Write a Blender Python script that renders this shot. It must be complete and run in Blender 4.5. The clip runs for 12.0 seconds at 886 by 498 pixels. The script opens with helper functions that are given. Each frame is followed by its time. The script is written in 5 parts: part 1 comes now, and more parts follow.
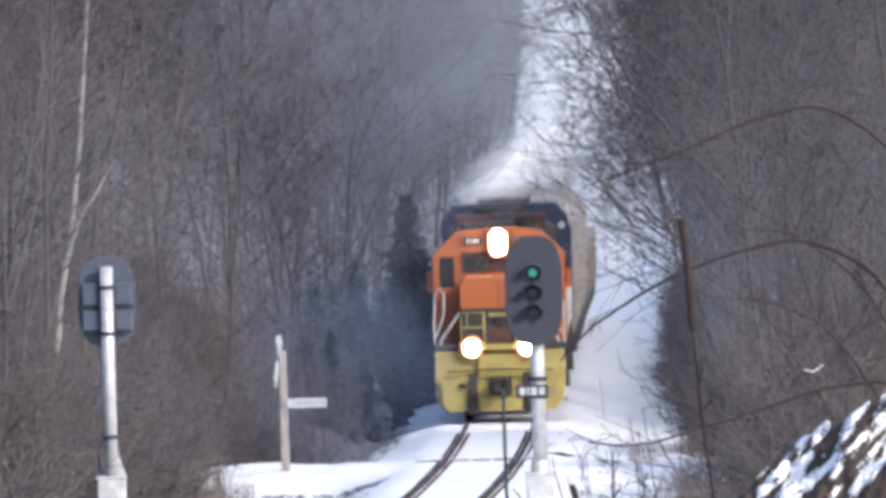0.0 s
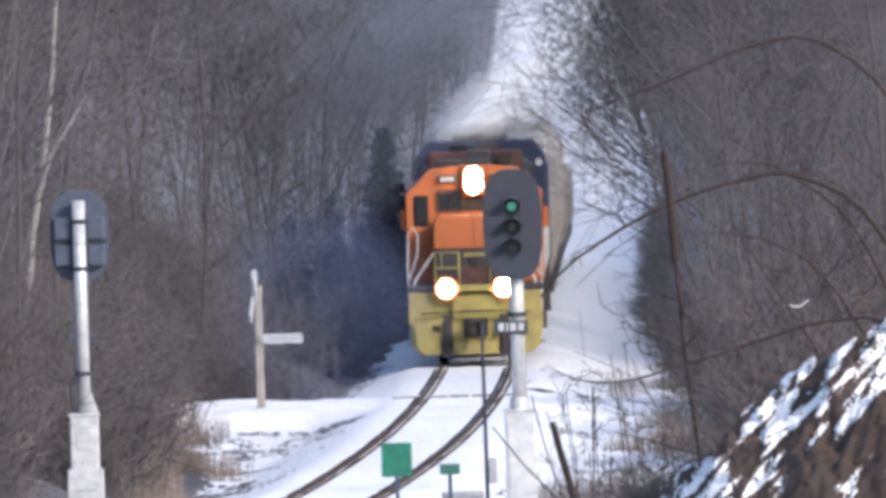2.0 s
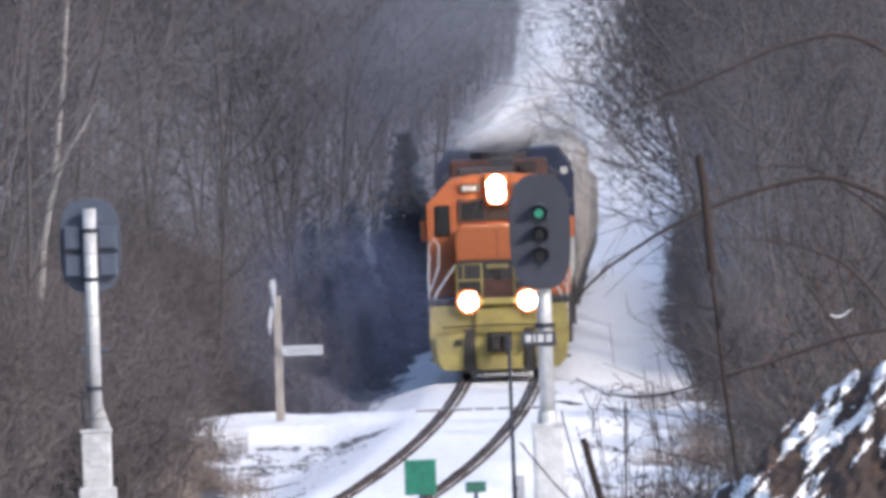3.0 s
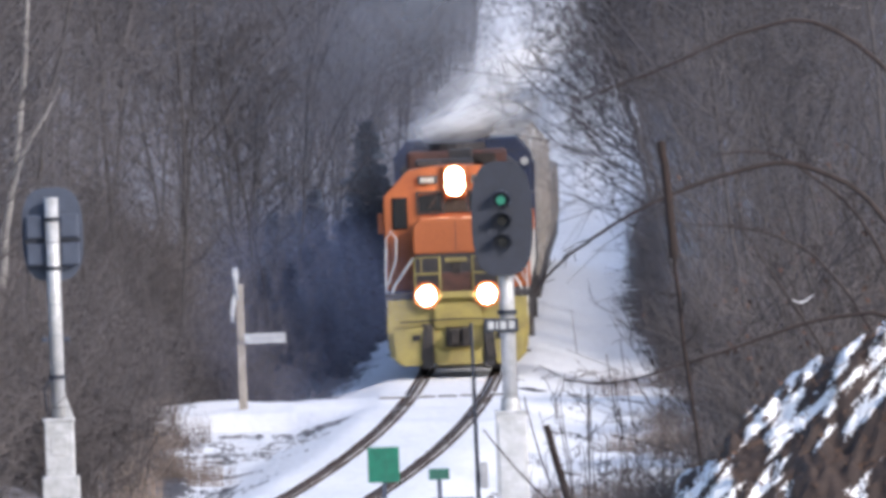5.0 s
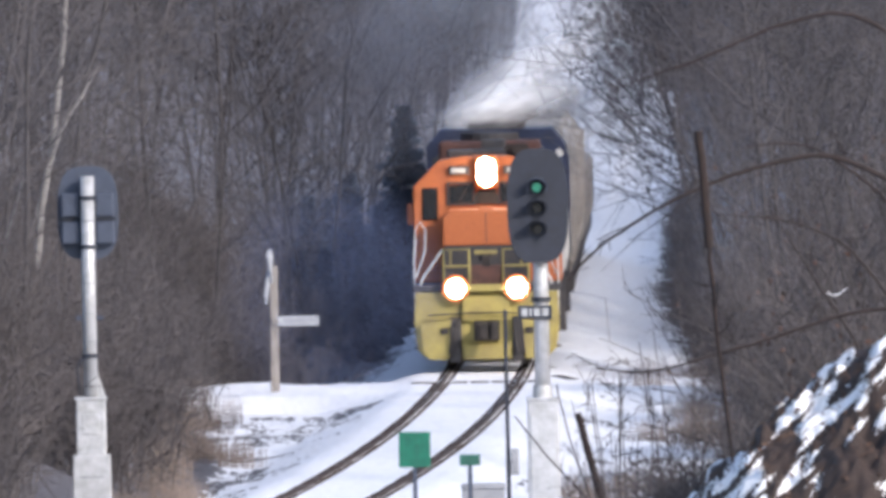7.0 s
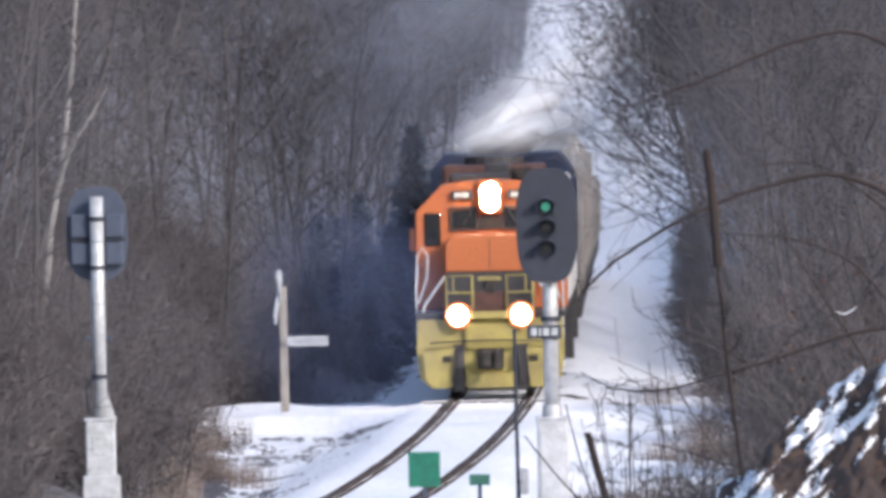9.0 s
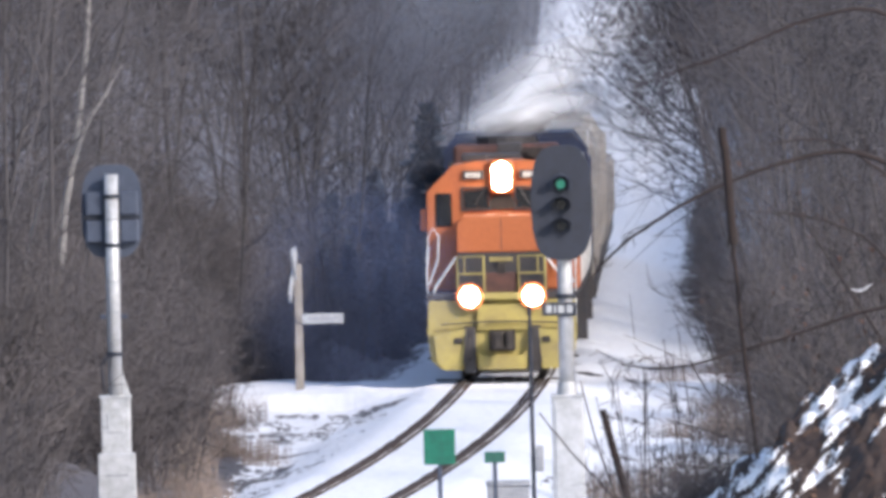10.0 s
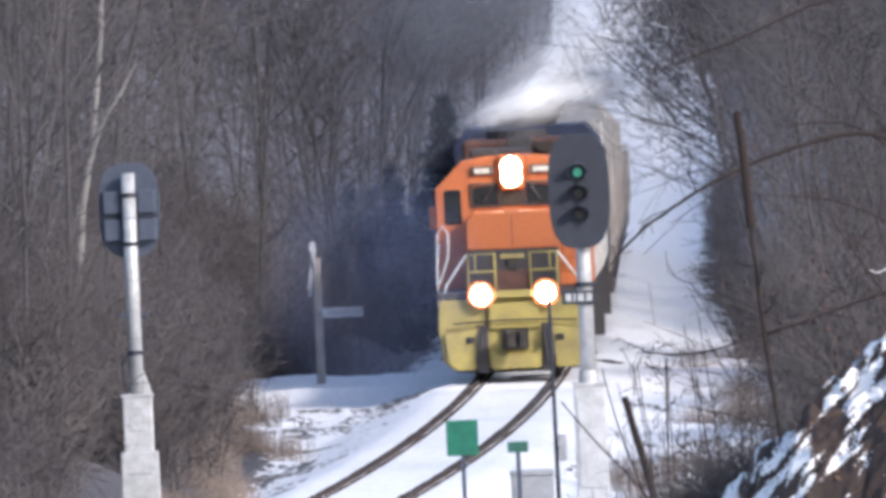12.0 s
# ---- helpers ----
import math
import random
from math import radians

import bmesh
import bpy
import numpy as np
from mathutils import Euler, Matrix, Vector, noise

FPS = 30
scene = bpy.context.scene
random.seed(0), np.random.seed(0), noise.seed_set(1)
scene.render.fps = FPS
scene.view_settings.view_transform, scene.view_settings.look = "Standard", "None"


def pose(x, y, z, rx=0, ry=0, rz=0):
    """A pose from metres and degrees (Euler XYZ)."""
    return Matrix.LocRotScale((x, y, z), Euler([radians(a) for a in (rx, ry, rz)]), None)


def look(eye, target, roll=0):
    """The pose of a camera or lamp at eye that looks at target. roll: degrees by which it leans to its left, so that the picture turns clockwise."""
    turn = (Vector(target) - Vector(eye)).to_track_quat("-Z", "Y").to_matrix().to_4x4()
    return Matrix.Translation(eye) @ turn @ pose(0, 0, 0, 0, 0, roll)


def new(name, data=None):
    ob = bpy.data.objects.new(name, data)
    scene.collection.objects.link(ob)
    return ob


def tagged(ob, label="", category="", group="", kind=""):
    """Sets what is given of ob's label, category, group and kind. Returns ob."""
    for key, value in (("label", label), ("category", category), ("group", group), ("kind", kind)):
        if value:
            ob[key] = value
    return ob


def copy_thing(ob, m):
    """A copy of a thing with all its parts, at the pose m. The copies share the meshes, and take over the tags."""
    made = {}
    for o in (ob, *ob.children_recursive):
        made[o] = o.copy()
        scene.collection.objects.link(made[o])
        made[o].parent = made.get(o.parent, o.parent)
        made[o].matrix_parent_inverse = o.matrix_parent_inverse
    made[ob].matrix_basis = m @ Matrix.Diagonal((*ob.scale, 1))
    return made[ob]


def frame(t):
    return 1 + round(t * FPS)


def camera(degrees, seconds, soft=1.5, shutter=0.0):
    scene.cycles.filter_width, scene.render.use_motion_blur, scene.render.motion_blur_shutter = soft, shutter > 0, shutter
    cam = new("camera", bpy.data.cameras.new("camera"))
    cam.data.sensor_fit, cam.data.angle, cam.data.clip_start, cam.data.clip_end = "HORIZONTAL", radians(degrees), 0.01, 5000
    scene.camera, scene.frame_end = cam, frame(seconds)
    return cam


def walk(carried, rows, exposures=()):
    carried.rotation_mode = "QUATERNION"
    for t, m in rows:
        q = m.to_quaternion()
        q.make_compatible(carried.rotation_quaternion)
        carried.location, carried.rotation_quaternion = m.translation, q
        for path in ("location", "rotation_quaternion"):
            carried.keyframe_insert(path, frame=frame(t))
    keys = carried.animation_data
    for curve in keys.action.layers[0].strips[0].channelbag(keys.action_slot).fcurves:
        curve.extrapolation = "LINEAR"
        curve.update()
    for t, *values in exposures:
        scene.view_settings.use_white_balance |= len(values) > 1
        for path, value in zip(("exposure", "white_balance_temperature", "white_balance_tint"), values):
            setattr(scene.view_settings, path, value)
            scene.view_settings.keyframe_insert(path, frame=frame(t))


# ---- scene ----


def eye(x, y, z, pitch, yaw, roll):
    """The camera's pose: level ahead is +Y, roll leans it to its left."""
    return pose(x, y, z, 90 + pitch, 0, yaw) @ pose(0, 0, 0, 0, 0, roll)


# ---------- camera: a long lens on a tripod, looking down a line ----------
cam = camera(3.0, 12.0, soft=4.0)
PATH = [
    (0, eye(0.011, -13.834, 9.247, -0.8098, -0.1386, -1.5956)),
    (0.5, eye(0.011, -13.834, 9.247, -0.8556, -0.1560, -1.6395)),
    (0.8, eye(0.011, -13.834, 9.247, -0.8710, 0.0144, -1.5000)),
    (1, eye(0.011, -13.834, 9.247, -0.8904, -0.0485, -1.4134)),
    (1.2, eye(0.011, -13.834, 9.247, -0.9475, -0.0730, -1.3400)),
    (1.5, eye(0.011, -13.834, 9.247, -0.9694, -0.1609, -1.2307)),
    (2, eye(0.008, -9.610, 9.172, -1.0340, -0.2111, -1.6192)),
    (2.5, eye(0.000, 0.000, 9.000, -0.9855, -0.1635, -1.7143)),
    (3, eye(0.000, 0.000, 9.000, -1.0022, -0.1380, -1.8085)),
    (3.2, eye(0.000, 0.000, 9.000, -1.0040, -0.3522, -1.8393)),
    (4.8, eye(0.000, 0.000, 9.000, -1.0277, -0.2853, -2.2190)),
    (5, eye(0.000, 0.000, 9.000, -1.0498, -0.2644, -2.0481)),
    (5.5, eye(0.000, 0.000, 9.000, -1.0999, -0.2463, -1.5831)),
    (6, eye(0.000, 0.000, 9.000, -1.0983, -0.1638, -1.2976)),
    (6.5, eye(0.000, 0.000, 9.000, -1.1242, -0.1511, -1.2503)),
    (7, eye(0.000, 0.000, 9.000, -1.0953, -0.1450, -0.9709)),
    (7.2, eye(0.000, 0.000, 9.000, -1.1050, -0.0800, -1.0000)),
    (8.8, eye(0.000, 0.000, 9.000, -1.0290, -0.1440, -1.1200)),
    (9, eye(0.000, 0.000, 9.000, -1.0276, -0.1153, -1.1420)),
    (9.5, eye(0.000, 0.000, 9.000, -1.0698, -0.0616, -1.2150)),
    (10, eye(0.000, 0.000, 9.000, -1.1032, -0.0632, -1.1744)),
    (10.2, eye(0.000, 0.000, 9.000, -1.0190, -0.1930, -1.5000)),
    (10.4, eye(0.000, 0.000, 9.000, -1.0270, -0.2470, -1.8000)),
    (10.5, eye(0.000, 0.000, 9.000, -1.0316, -0.2132, -1.9422)),
    (11, eye(0.000, 0.000, 9.000, -1.0226, -0.1441, -1.9319)),
    (11.5, eye(0.000, 0.000, 9.000, -1.1356, -0.0446, -1.9473)),
    (12, eye(0.000, 0.000, 9.000, -1.1309, 0.0000, -2.5000)),
]
walk(cam, PATH, [(0, 1.0, 6580, 15), (1.3, 0.99, 6580, 15), (2.2, 0.86, 6560, 15), (6.5, 0.75, 6560, 15), (12, 0.78, 6520, 15)])

# ---------- light ----------
world = bpy.data.worlds.new("winter_sky")
scene.world = world
world.use_nodes = True
wn = world.node_tree.nodes
sky = wn.new("ShaderNodeTexSky")
sky.sky_type, sky.sun_disc = "NISHITA", False
SUN_EL, SUN_AZ = radians(28), radians(134)      # azimuth from +Y (down the line) towards +X
sky.sun_elevation, sky.sun_rotation = SUN_EL, SUN_AZ
sky.air_density, sky.dust_density = 1.0, 1.0
world.node_tree.links.new(sky.outputs[0], wn["Background"].inputs[0])
wn["Background"].inputs[1].default_value = 0.15
sun = new("sun", bpy.data.lights.new("sun", "SUN"))
sun.data.energy, sun.data.angle, sun.data.color = 2.5, radians(7), (1.0, 0.95, 0.88)
sun_dir = Vector((math.sin(SUN_AZ) * math.cos(SUN_EL), math.cos(SUN_AZ) * math.cos(SUN_EL), math.sin(SUN_EL)))
sun.matrix_world = look(sun_dir * 100 + Vector((0, 330, 0)), (0, 330, 0))

# ---------- materials ----------


def material(name, base, rough=0.7, metal=0.0, second=None, scale=6.0, mix=0.5, bump=0.2, bump_scale=None,
             fine=None, emit=0.0, stretch=(1, 1, 1), vary=0.0, distance=0.02, grain=0.45):
    """A surface in two tones at two scales, with relief."""
    m = bpy.data.materials.new(name)
    m.use_nodes = True
    nt = m.node_tree
    n, lk = nt.nodes, nt.links
    b = n["Principled BSDF"]
    b.inputs["Roughness"].default_value, b.inputs["Metallic"].default_value = rough, metal
    second = second or tuple(c * 0.6 for c in base)
    tc, mp = n.new("ShaderNodeTexCoord"), n.new("ShaderNodeMapping")
    mp.inputs["Scale"].default_value = stretch
    lk.new(tc.outputs["Object"], mp.inputs[0])
    big, small = n.new("ShaderNodeTexNoise"), n.new("ShaderNodeTexNoise")
    big.inputs["Scale"].default_value, big.inputs["Detail"].default_value = scale, 6
    small.inputs["Scale"].default_value, small.inputs["Detail"].default_value = fine or scale * 9, 3
    lk.new(mp.outputs[0], big.inputs[0])
    lk.new(mp.outputs[0], small.inputs[0])
    ramp = n.new("ShaderNodeValToRGB")
    ramp.color_ramp.elements[0].position, ramp.color_ramp.elements[1].position = mix - 0.15, mix + 0.18
    ramp.color_ramp.elements[0].color, ramp.color_ramp.elements[1].color = (*second, 1), (*base, 1)
    lk.new(big.outputs[0], ramp.inputs[0])
    over = n.new("ShaderNodeMix")
    over.data_type, over.blend_type = "RGBA", "OVERLAY"
    over.inputs[0].default_value = grain
    lk.new(ramp.outputs[0], over.inputs[6])
    lk.new(small.outputs[0], over.inputs[7])
    colour = over.outputs[2]
    if vary:
        info, hsv = n.new("ShaderNodeObjectInfo"), n.new("ShaderNodeHueSaturation")
        rng = n.new("ShaderNodeMapRange")
        rng.inputs[3].default_value, rng.inputs[4].default_value = 1 - vary, 1 + vary
        lk.new(info.outputs["Random"], rng.inputs[0])
        lk.new(rng.outputs[0], hsv.inputs["Value"])
        lk.new(colour, hsv.inputs["Color"])
        colour = hsv.outputs[0]
    lk.new(colour, b.inputs["Base Color"])
    if bump:
        bp, bn = n.new("ShaderNodeBump"), n.new("ShaderNodeTexNoise")
        bn.inputs["Scale"].default_value, bn.inputs["Detail"].default_value = bump_scale or scale * 4, 5
        lk.new(mp.outputs[0], bn.inputs[0])
        bp.inputs["Strength"].default_value, bp.inputs["Distance"].default_value = bump, distance
        lk.new(bn.outputs[0], bp.inputs["Height"])
        lk.new(bp.outputs[0], b.inputs["Normal"])
    if emit:
        b.inputs["Emission Color"].default_value = (*base, 1)
        b.inputs["Emission Strength"].default_value = emit
    return m


def ground_material(name, litter, litter2, snow_col=(0.88, 0.895, 0.93), stretch=(1, 1, 1), scale=1.2, rough=(0.9, 0.8), edge_at=(1.30, 1.37)):
    """Snow over dead leaves and soil: the 'snow' attribute says how much lies there, noise breaks its edge."""
    m = bpy.data.materials.new(name)
    m.use_nodes = True
    nt = m.node_tree
    n, lk = nt.nodes, nt.links
    b = n["Principled BSDF"]
    tc, mp = n.new("ShaderNodeTexCoord"), n.new("ShaderNodeMapping")
    mp.inputs["Scale"].default_value = stretch
    lk.new(tc.outputs["Object"], mp.inputs[0])

    def tex(s, detail=6):
        t = n.new("ShaderNodeTexNoise")
        t.inputs["Scale"].default_value, t.inputs["Detail"].default_value = s, detail
        t.inputs["Roughness"].default_value = 0.65
        lk.new(mp.outputs[0], t.inputs[0])
        return t
    at = n.new("ShaderNodeAttribute")
    at.attribute_name = "snow"
    wide, fine, grit = tex(scale), tex(scale * 6), tex(scale * 25, 3)
    add, add2 = n.new("ShaderNodeMath"), n.new("ShaderNodeMath")
    add.operation, add2.operation = "MULTIPLY_ADD", "MULTIPLY_ADD"
    add.inputs[1].default_value, add2.inputs[1].default_value = rough
    lk.new(wide.outputs[0], add.inputs[0])
    lk.new(at.outputs["Fac"], add.inputs[2])
    lk.new(fine.outputs[0], add2.inputs[0])
    lk.new(add.outputs[0], add2.inputs[2])
    edge = n.new("ShaderNodeMapRange")
    edge.inputs[1].default_value, edge.inputs[2].default_value = edge_at
    lk.new(add2.outputs[0], edge.inputs[0])
    soil, snow = n.new("ShaderNodeValToRGB"), n.new("ShaderNodeValToRGB")
    soil.color_ramp.elements[0].color, soil.color_ramp.elements[1].color = (*litter2, 1), (*litter, 1)
    soil.color_ramp.elements[0].position, soil.color_ramp.elements[1].position = 0.35, 0.65
    snow.color_ramp.elements[0].color, snow.color_ramp.elements[1].color = (*[c * 0.88 for c in snow_col], 1), (*snow_col, 1)
    snow.color_ramp.elements[0].position, snow.color_ramp.elements[1].position = 0.3, 0.55
    lk.new(grit.outputs[0], soil.inputs[0])
    lk.new(fine.outputs[0], snow.inputs[0])
    mixc = n.new("ShaderNodeMix")
    mixc.data_type = "RGBA"
    lk.new(edge.outputs[0], mixc.inputs[0])
    lk.new(soil.outputs[0], mixc.inputs[6])
    lk.new(snow.outputs[0], mixc.inputs[7])
    lk.new(mixc.outputs[2], b.inputs["Base Color"])
    b.inputs["Roughness"].default_value = 0.75
    bp = n.new("ShaderNodeBump")
    bp.inputs["Strength"].default_value, bp.inputs["Distance"].default_value = 0.5, 0.06
    lk.new(fine.outputs[0], bp.inputs["Height"])
    lk.new(bp.outputs[0], b.inputs["Normal"])
    return m


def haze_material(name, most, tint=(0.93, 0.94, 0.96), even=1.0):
    """Exhaust haze and tinted haze shells: densest in the middle, ragged towards the rim."""
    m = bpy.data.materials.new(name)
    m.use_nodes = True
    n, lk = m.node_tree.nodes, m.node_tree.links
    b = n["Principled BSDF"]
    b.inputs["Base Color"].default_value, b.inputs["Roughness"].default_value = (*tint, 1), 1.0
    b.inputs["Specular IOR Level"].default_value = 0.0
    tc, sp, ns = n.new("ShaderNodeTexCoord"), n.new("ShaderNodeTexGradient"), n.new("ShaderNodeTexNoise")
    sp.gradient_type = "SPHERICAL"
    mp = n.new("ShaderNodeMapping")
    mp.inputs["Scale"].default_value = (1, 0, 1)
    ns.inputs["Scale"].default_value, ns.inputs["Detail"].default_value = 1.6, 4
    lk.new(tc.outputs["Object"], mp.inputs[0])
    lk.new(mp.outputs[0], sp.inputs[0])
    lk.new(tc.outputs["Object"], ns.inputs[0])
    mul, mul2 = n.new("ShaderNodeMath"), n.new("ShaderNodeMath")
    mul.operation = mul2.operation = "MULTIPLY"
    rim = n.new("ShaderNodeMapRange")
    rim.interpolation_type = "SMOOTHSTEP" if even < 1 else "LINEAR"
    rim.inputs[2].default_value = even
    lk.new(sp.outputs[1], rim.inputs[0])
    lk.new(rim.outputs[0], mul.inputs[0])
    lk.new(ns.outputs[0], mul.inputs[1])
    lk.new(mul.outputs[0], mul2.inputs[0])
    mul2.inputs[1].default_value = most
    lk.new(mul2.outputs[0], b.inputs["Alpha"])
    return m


M = {}
M["ground"] = ground_material("snow_and_leaf_litter", (0.12, 0.111, 0.12), (0.06, 0.055, 0.06), stretch=(1, 0.16, 1))
M["bank"] = ground_material("snow_streaked_soil", (0.062, 0.041, 0.035), (0.022, 0.015, 0.013), stretch=(1, 0.4, 1), scale=5.0, rough=(0.35, 1.1), edge_at=(0.98, 1.06))
M["bark"] = material("grey_brown_bark", (0.052, 0.047, 0.05), 0.9, 0, (0.037, 0.034, 0.036), 5, bump=0.4, vary=0.2)
M["twig"] = material("grey_brown_twigs", (0.060, 0.055, 0.059), 0.9, 0, (0.047, 0.043, 0.047), 3, bump=0, vary=0.2)
M["brush"] = material("dry_brown_brush", (0.088, 0.078, 0.080), 0.9, 0, (0.061, 0.054, 0.056), 3, bump=0, vary=0.3)
M["grass"] = material("dry_tan_grass", (0.28, 0.22, 0.185), 0.9, 0, (0.18, 0.145, 0.125), 3, bump=0, vary=0.2)
M["pale_bark"] = material("pale_birch_bark", (0.28, 0.27, 0.26), 0.8, 0, (0.13, 0.12, 0.12), 3, bump=0.3, mix=0.45)
M["needles"] = material("dark_blue_green_needles", (0.095, 0.118, 0.15), 0.85, 0, (0.07, 0.088, 0.112), 2, bump=0, vary=0.2)
M["red_stem"] = material("dark_red_brown_stem", (0.027, 0.015, 0.013), 0.85, 0, (0.016, 0.01, 0.009), 9, bump=0.3)
M["dark_stem"] = material("dark_brown_stem", (0.038, 0.026, 0.025), 0.85, 0, (0.022, 0.016, 0.015), 9, bump=0.2)
M["dead_leaf"] = material("dead_brown_leaves", (0.17, 0.10, 0.065), 0.85, 0, (0.08, 0.048, 0.036), 3, bump=0)
M["red_leaf"] = material("dead_red_brown_leaves", (0.10, 0.05, 0.036), 0.85, 0, (0.05, 0.028, 0.023), 3, bump=0, vary=0.3)
M["orange"] = material("worn_orange_paint", (0.50, 0.142, 0.045), 0.55, 0, (0.42, 0.12, 0.045), 1.6, bump=0.015, mix=0.4, grain=0.15)
M["yellow"] = material("dirty_yellow_paint", (0.40, 0.325, 0.095), 0.6, 0, (0.25, 0.20, 0.08), 2.2, bump=0.03, mix=0.45, grain=0.2)
# sooty black, its base raised towards grey to imitate haze before the train
M["black"] = material("haze_lifted_black_paint", (0.045, 0.044, 0.05), 0.6, 0, (0.06, 0.052, 0.05), 4, bump=0.05)
M["under"] = material("grimy_steel", (0.06, 0.05, 0.045), 0.8, 0.3, (0.03, 0.027, 0.025), 5, bump=0.3)
M["white"] = material("dirty_white_paint", (0.72, 0.72, 0.70), 0.5, 0, (0.5, 0.49, 0.46), 4, bump=0.05)
M["board_white"] = material("weathered_white_boards", (0.44, 0.46, 0.48), 0.7, 0, (0.28, 0.29, 0.30), 9, bump=0.1)
M["silver"] = material("aluminium_paint", (0.50, 0.51, 0.53), 0.45, 0.25, (0.37, 0.375, 0.385), 7, bump=0.06)
M["signal_grey"] = material("dull_blue_grey_metal", (0.056, 0.072, 0.11), 0.6, 0.1, (0.043, 0.055, 0.085), 5, bump=0.05)
M["signal_black"] = material("weathered_black_metal", (0.021, 0.026, 0.042), 0.7, 0, (0.016, 0.02, 0.031), 6, bump=0.05)
M["green"] = material("green_sign_sheet", (0.0, 0.14, 0.085), 0.5, 0, (0.0, 0.10, 0.065), 6, bump=0.03)
M["dark_green"] = material("dull_green_sign", (0.02, 0.12, 0.09), 0.6, 0, (0.015, 0.08, 0.06), 6, bump=0.03)
M["grey_box"] = material("grey_cabinet_paint", (0.32, 0.33, 0.36), 0.55, 0, (0.25, 0.26, 0.28), 5, bump=0.05)
M["wood"] = material("weathered_grey_wood", (0.34, 0.31, 0.27), 0.9, 0, (0.2, 0.175, 0.15), 4, bump=0.4, stretch=(4, 4, 0.6))
M["plank"] = material("dark_crossing_timber", (0.09, 0.075, 0.065), 0.9, 0, (0.05, 0.04, 0.035), 6, bump=0.4)
M["rail_side"] = material("rusty_rail", (0.062, 0.038, 0.029), 0.9, 0.0, (0.036, 0.024, 0.02), 9, bump=0.3)
M["rail_top"] = material("dull_rail_head", (0.045, 0.03, 0.025), 0.95, 0.0, (0.028, 0.02, 0.017), 9, bump=0.3)
M["snow"] = material("packed_snow", (0.86, 0.88, 0.92), 0.7, 0, (0.74, 0.76, 0.80), 2.5, bump=0.4, distance=0.03)
M["maroon"] = material("grimy_maroon_paint", (0.13, 0.055, 0.04), 0.7, 0, (0.07, 0.035, 0.03), 4, bump=0.05)
M["gondola"] = material("dark_rusty_car_paint", (0.24, 0.215, 0.20), 0.75, 0, (0.16, 0.145, 0.14), 1.5, bump=0.1)
M["hopper"] = material("dusty_tan_grey_paint", (0.36, 0.32, 0.28), 0.7, 0, (0.24, 0.21, 0.185), 1.2, bump=0.08)
M["blue_grey"] = material("dark_blue_paint", (0.032, 0.045, 0.10), 0.5, 0, (0.024, 0.032, 0.066), 2, bump=0.05)
M["lens_glow"] = material("lit_headlight", (1.0, 0.86, 0.62), 0.3, 0, (1.0, 0.86, 0.62), emit=32.0, bump=0)
M["green_glow"] = material("lit_green_lens", (0.08, 0.62, 0.40), 0.3, 0, (0.08, 0.62, 0.4), emit=0.06, bump=0)
M["dark_lens"] = material("unlit_dark_lens", (0.015, 0.015, 0.02), 0.25, 0, (0.01, 0.01, 0.014), bump=0)
M["haze"] = haze_material("thin_exhaust_haze", 1.55)
# see-through tint that imitates air haze and lifts the dark woods
M["wood_haze"] = haze_material("wood_haze_tint", 0.16, (0.53, 0.61, 0.83), 0.55)
# blue tint that lifts the black shade left of the train
M["shade_lift"] = haze_material("shade_lifting_tint", 0.115, (0.36, 0.46, 0.82), 0.45)
M["smoke"] = haze_material("grey_diesel_smoke", 1.4, (0.15, 0.168, 0.205), 0.8)
# paler tint that flattens the contrast of the near woods
M["near_haze"] = haze_material("near_haze_tint", 0.062, (0.64, 0.62, 0.68), 0.6)
# dark grey tint, added to dim the sunlit snow far down the line
M["line_dimmer"] = haze_material("grey_snow_dimming_tint", 0.9, (0.25, 0.27, 0.315), 0.6)
M["train_haze"] = haze_material("hanging_exhaust_haze", 0.6)
M["glass"] = material("dark_cab_glass", (0.012, 0.014, 0.017), 0.12, 0, (0.01, 0.011, 0.013), 2, bump=0)

# ---------- mesh helpers ----------


def mesh_object(name, bm, mat, parent=None, label="", smooth=False):
    me = bpy.data.meshes.new(name)
    bm.normal_update()
    bm.to_mesh(me)
    bm.free()
    for mm in (mat if isinstance(mat, (list, tuple)) else [mat]):
        me.materials.append(mm)
    if smooth:
        me.polygons.foreach_set("use_smooth", [True] * len(me.polygons))
    ob = new(name, me)
    if parent:
        ob.parent = parent
    if label:
        tagged(ob, label)
    return ob


def part(name, bm, mat, parent, label="", smooth=False):
    return mesh_object(name, bm, mat, parent, label, smooth)


def from_lists(name, verts, faces, mat, parent=None, label="", smooth=False):
    me = bpy.data.meshes.new(name)
    me.from_pydata(verts, [], faces)
    for mm in (mat if isinstance(mat, (list, tuple)) else [mat]):
        me.materials.append(mm)
    if smooth:
        me.polygons.foreach_set("use_smooth", [True] * len(me.polygons))
    ob = new(name, me)
    if parent:
        ob.parent = parent
    if label:
        tagged(ob, label)
    return ob


def add_box(bm, cx, cy, cz, sx, sy, sz, bevel=0.0, m=None):
    r = bmesh.ops.create_cube(bm, size=1.0, matrix=(m or Matrix()) @ Matrix.Translation((cx, cy, cz)) @ Matrix.Diagonal((sx, sy, sz, 1)))
    if bevel:
        edges = list({e for v in r["verts"] for e in v.link_edges})
        bmesh.ops.bevel(bm, geom=edges, offset=bevel, segments=2, profile=0.5, affect="EDGES")
    return bm


def box(cx, cy, cz, sx, sy, sz, bevel=0.0, m=None):
    return add_box(bmesh.new(), cx, cy, cz, sx, sy, sz, bevel, m)


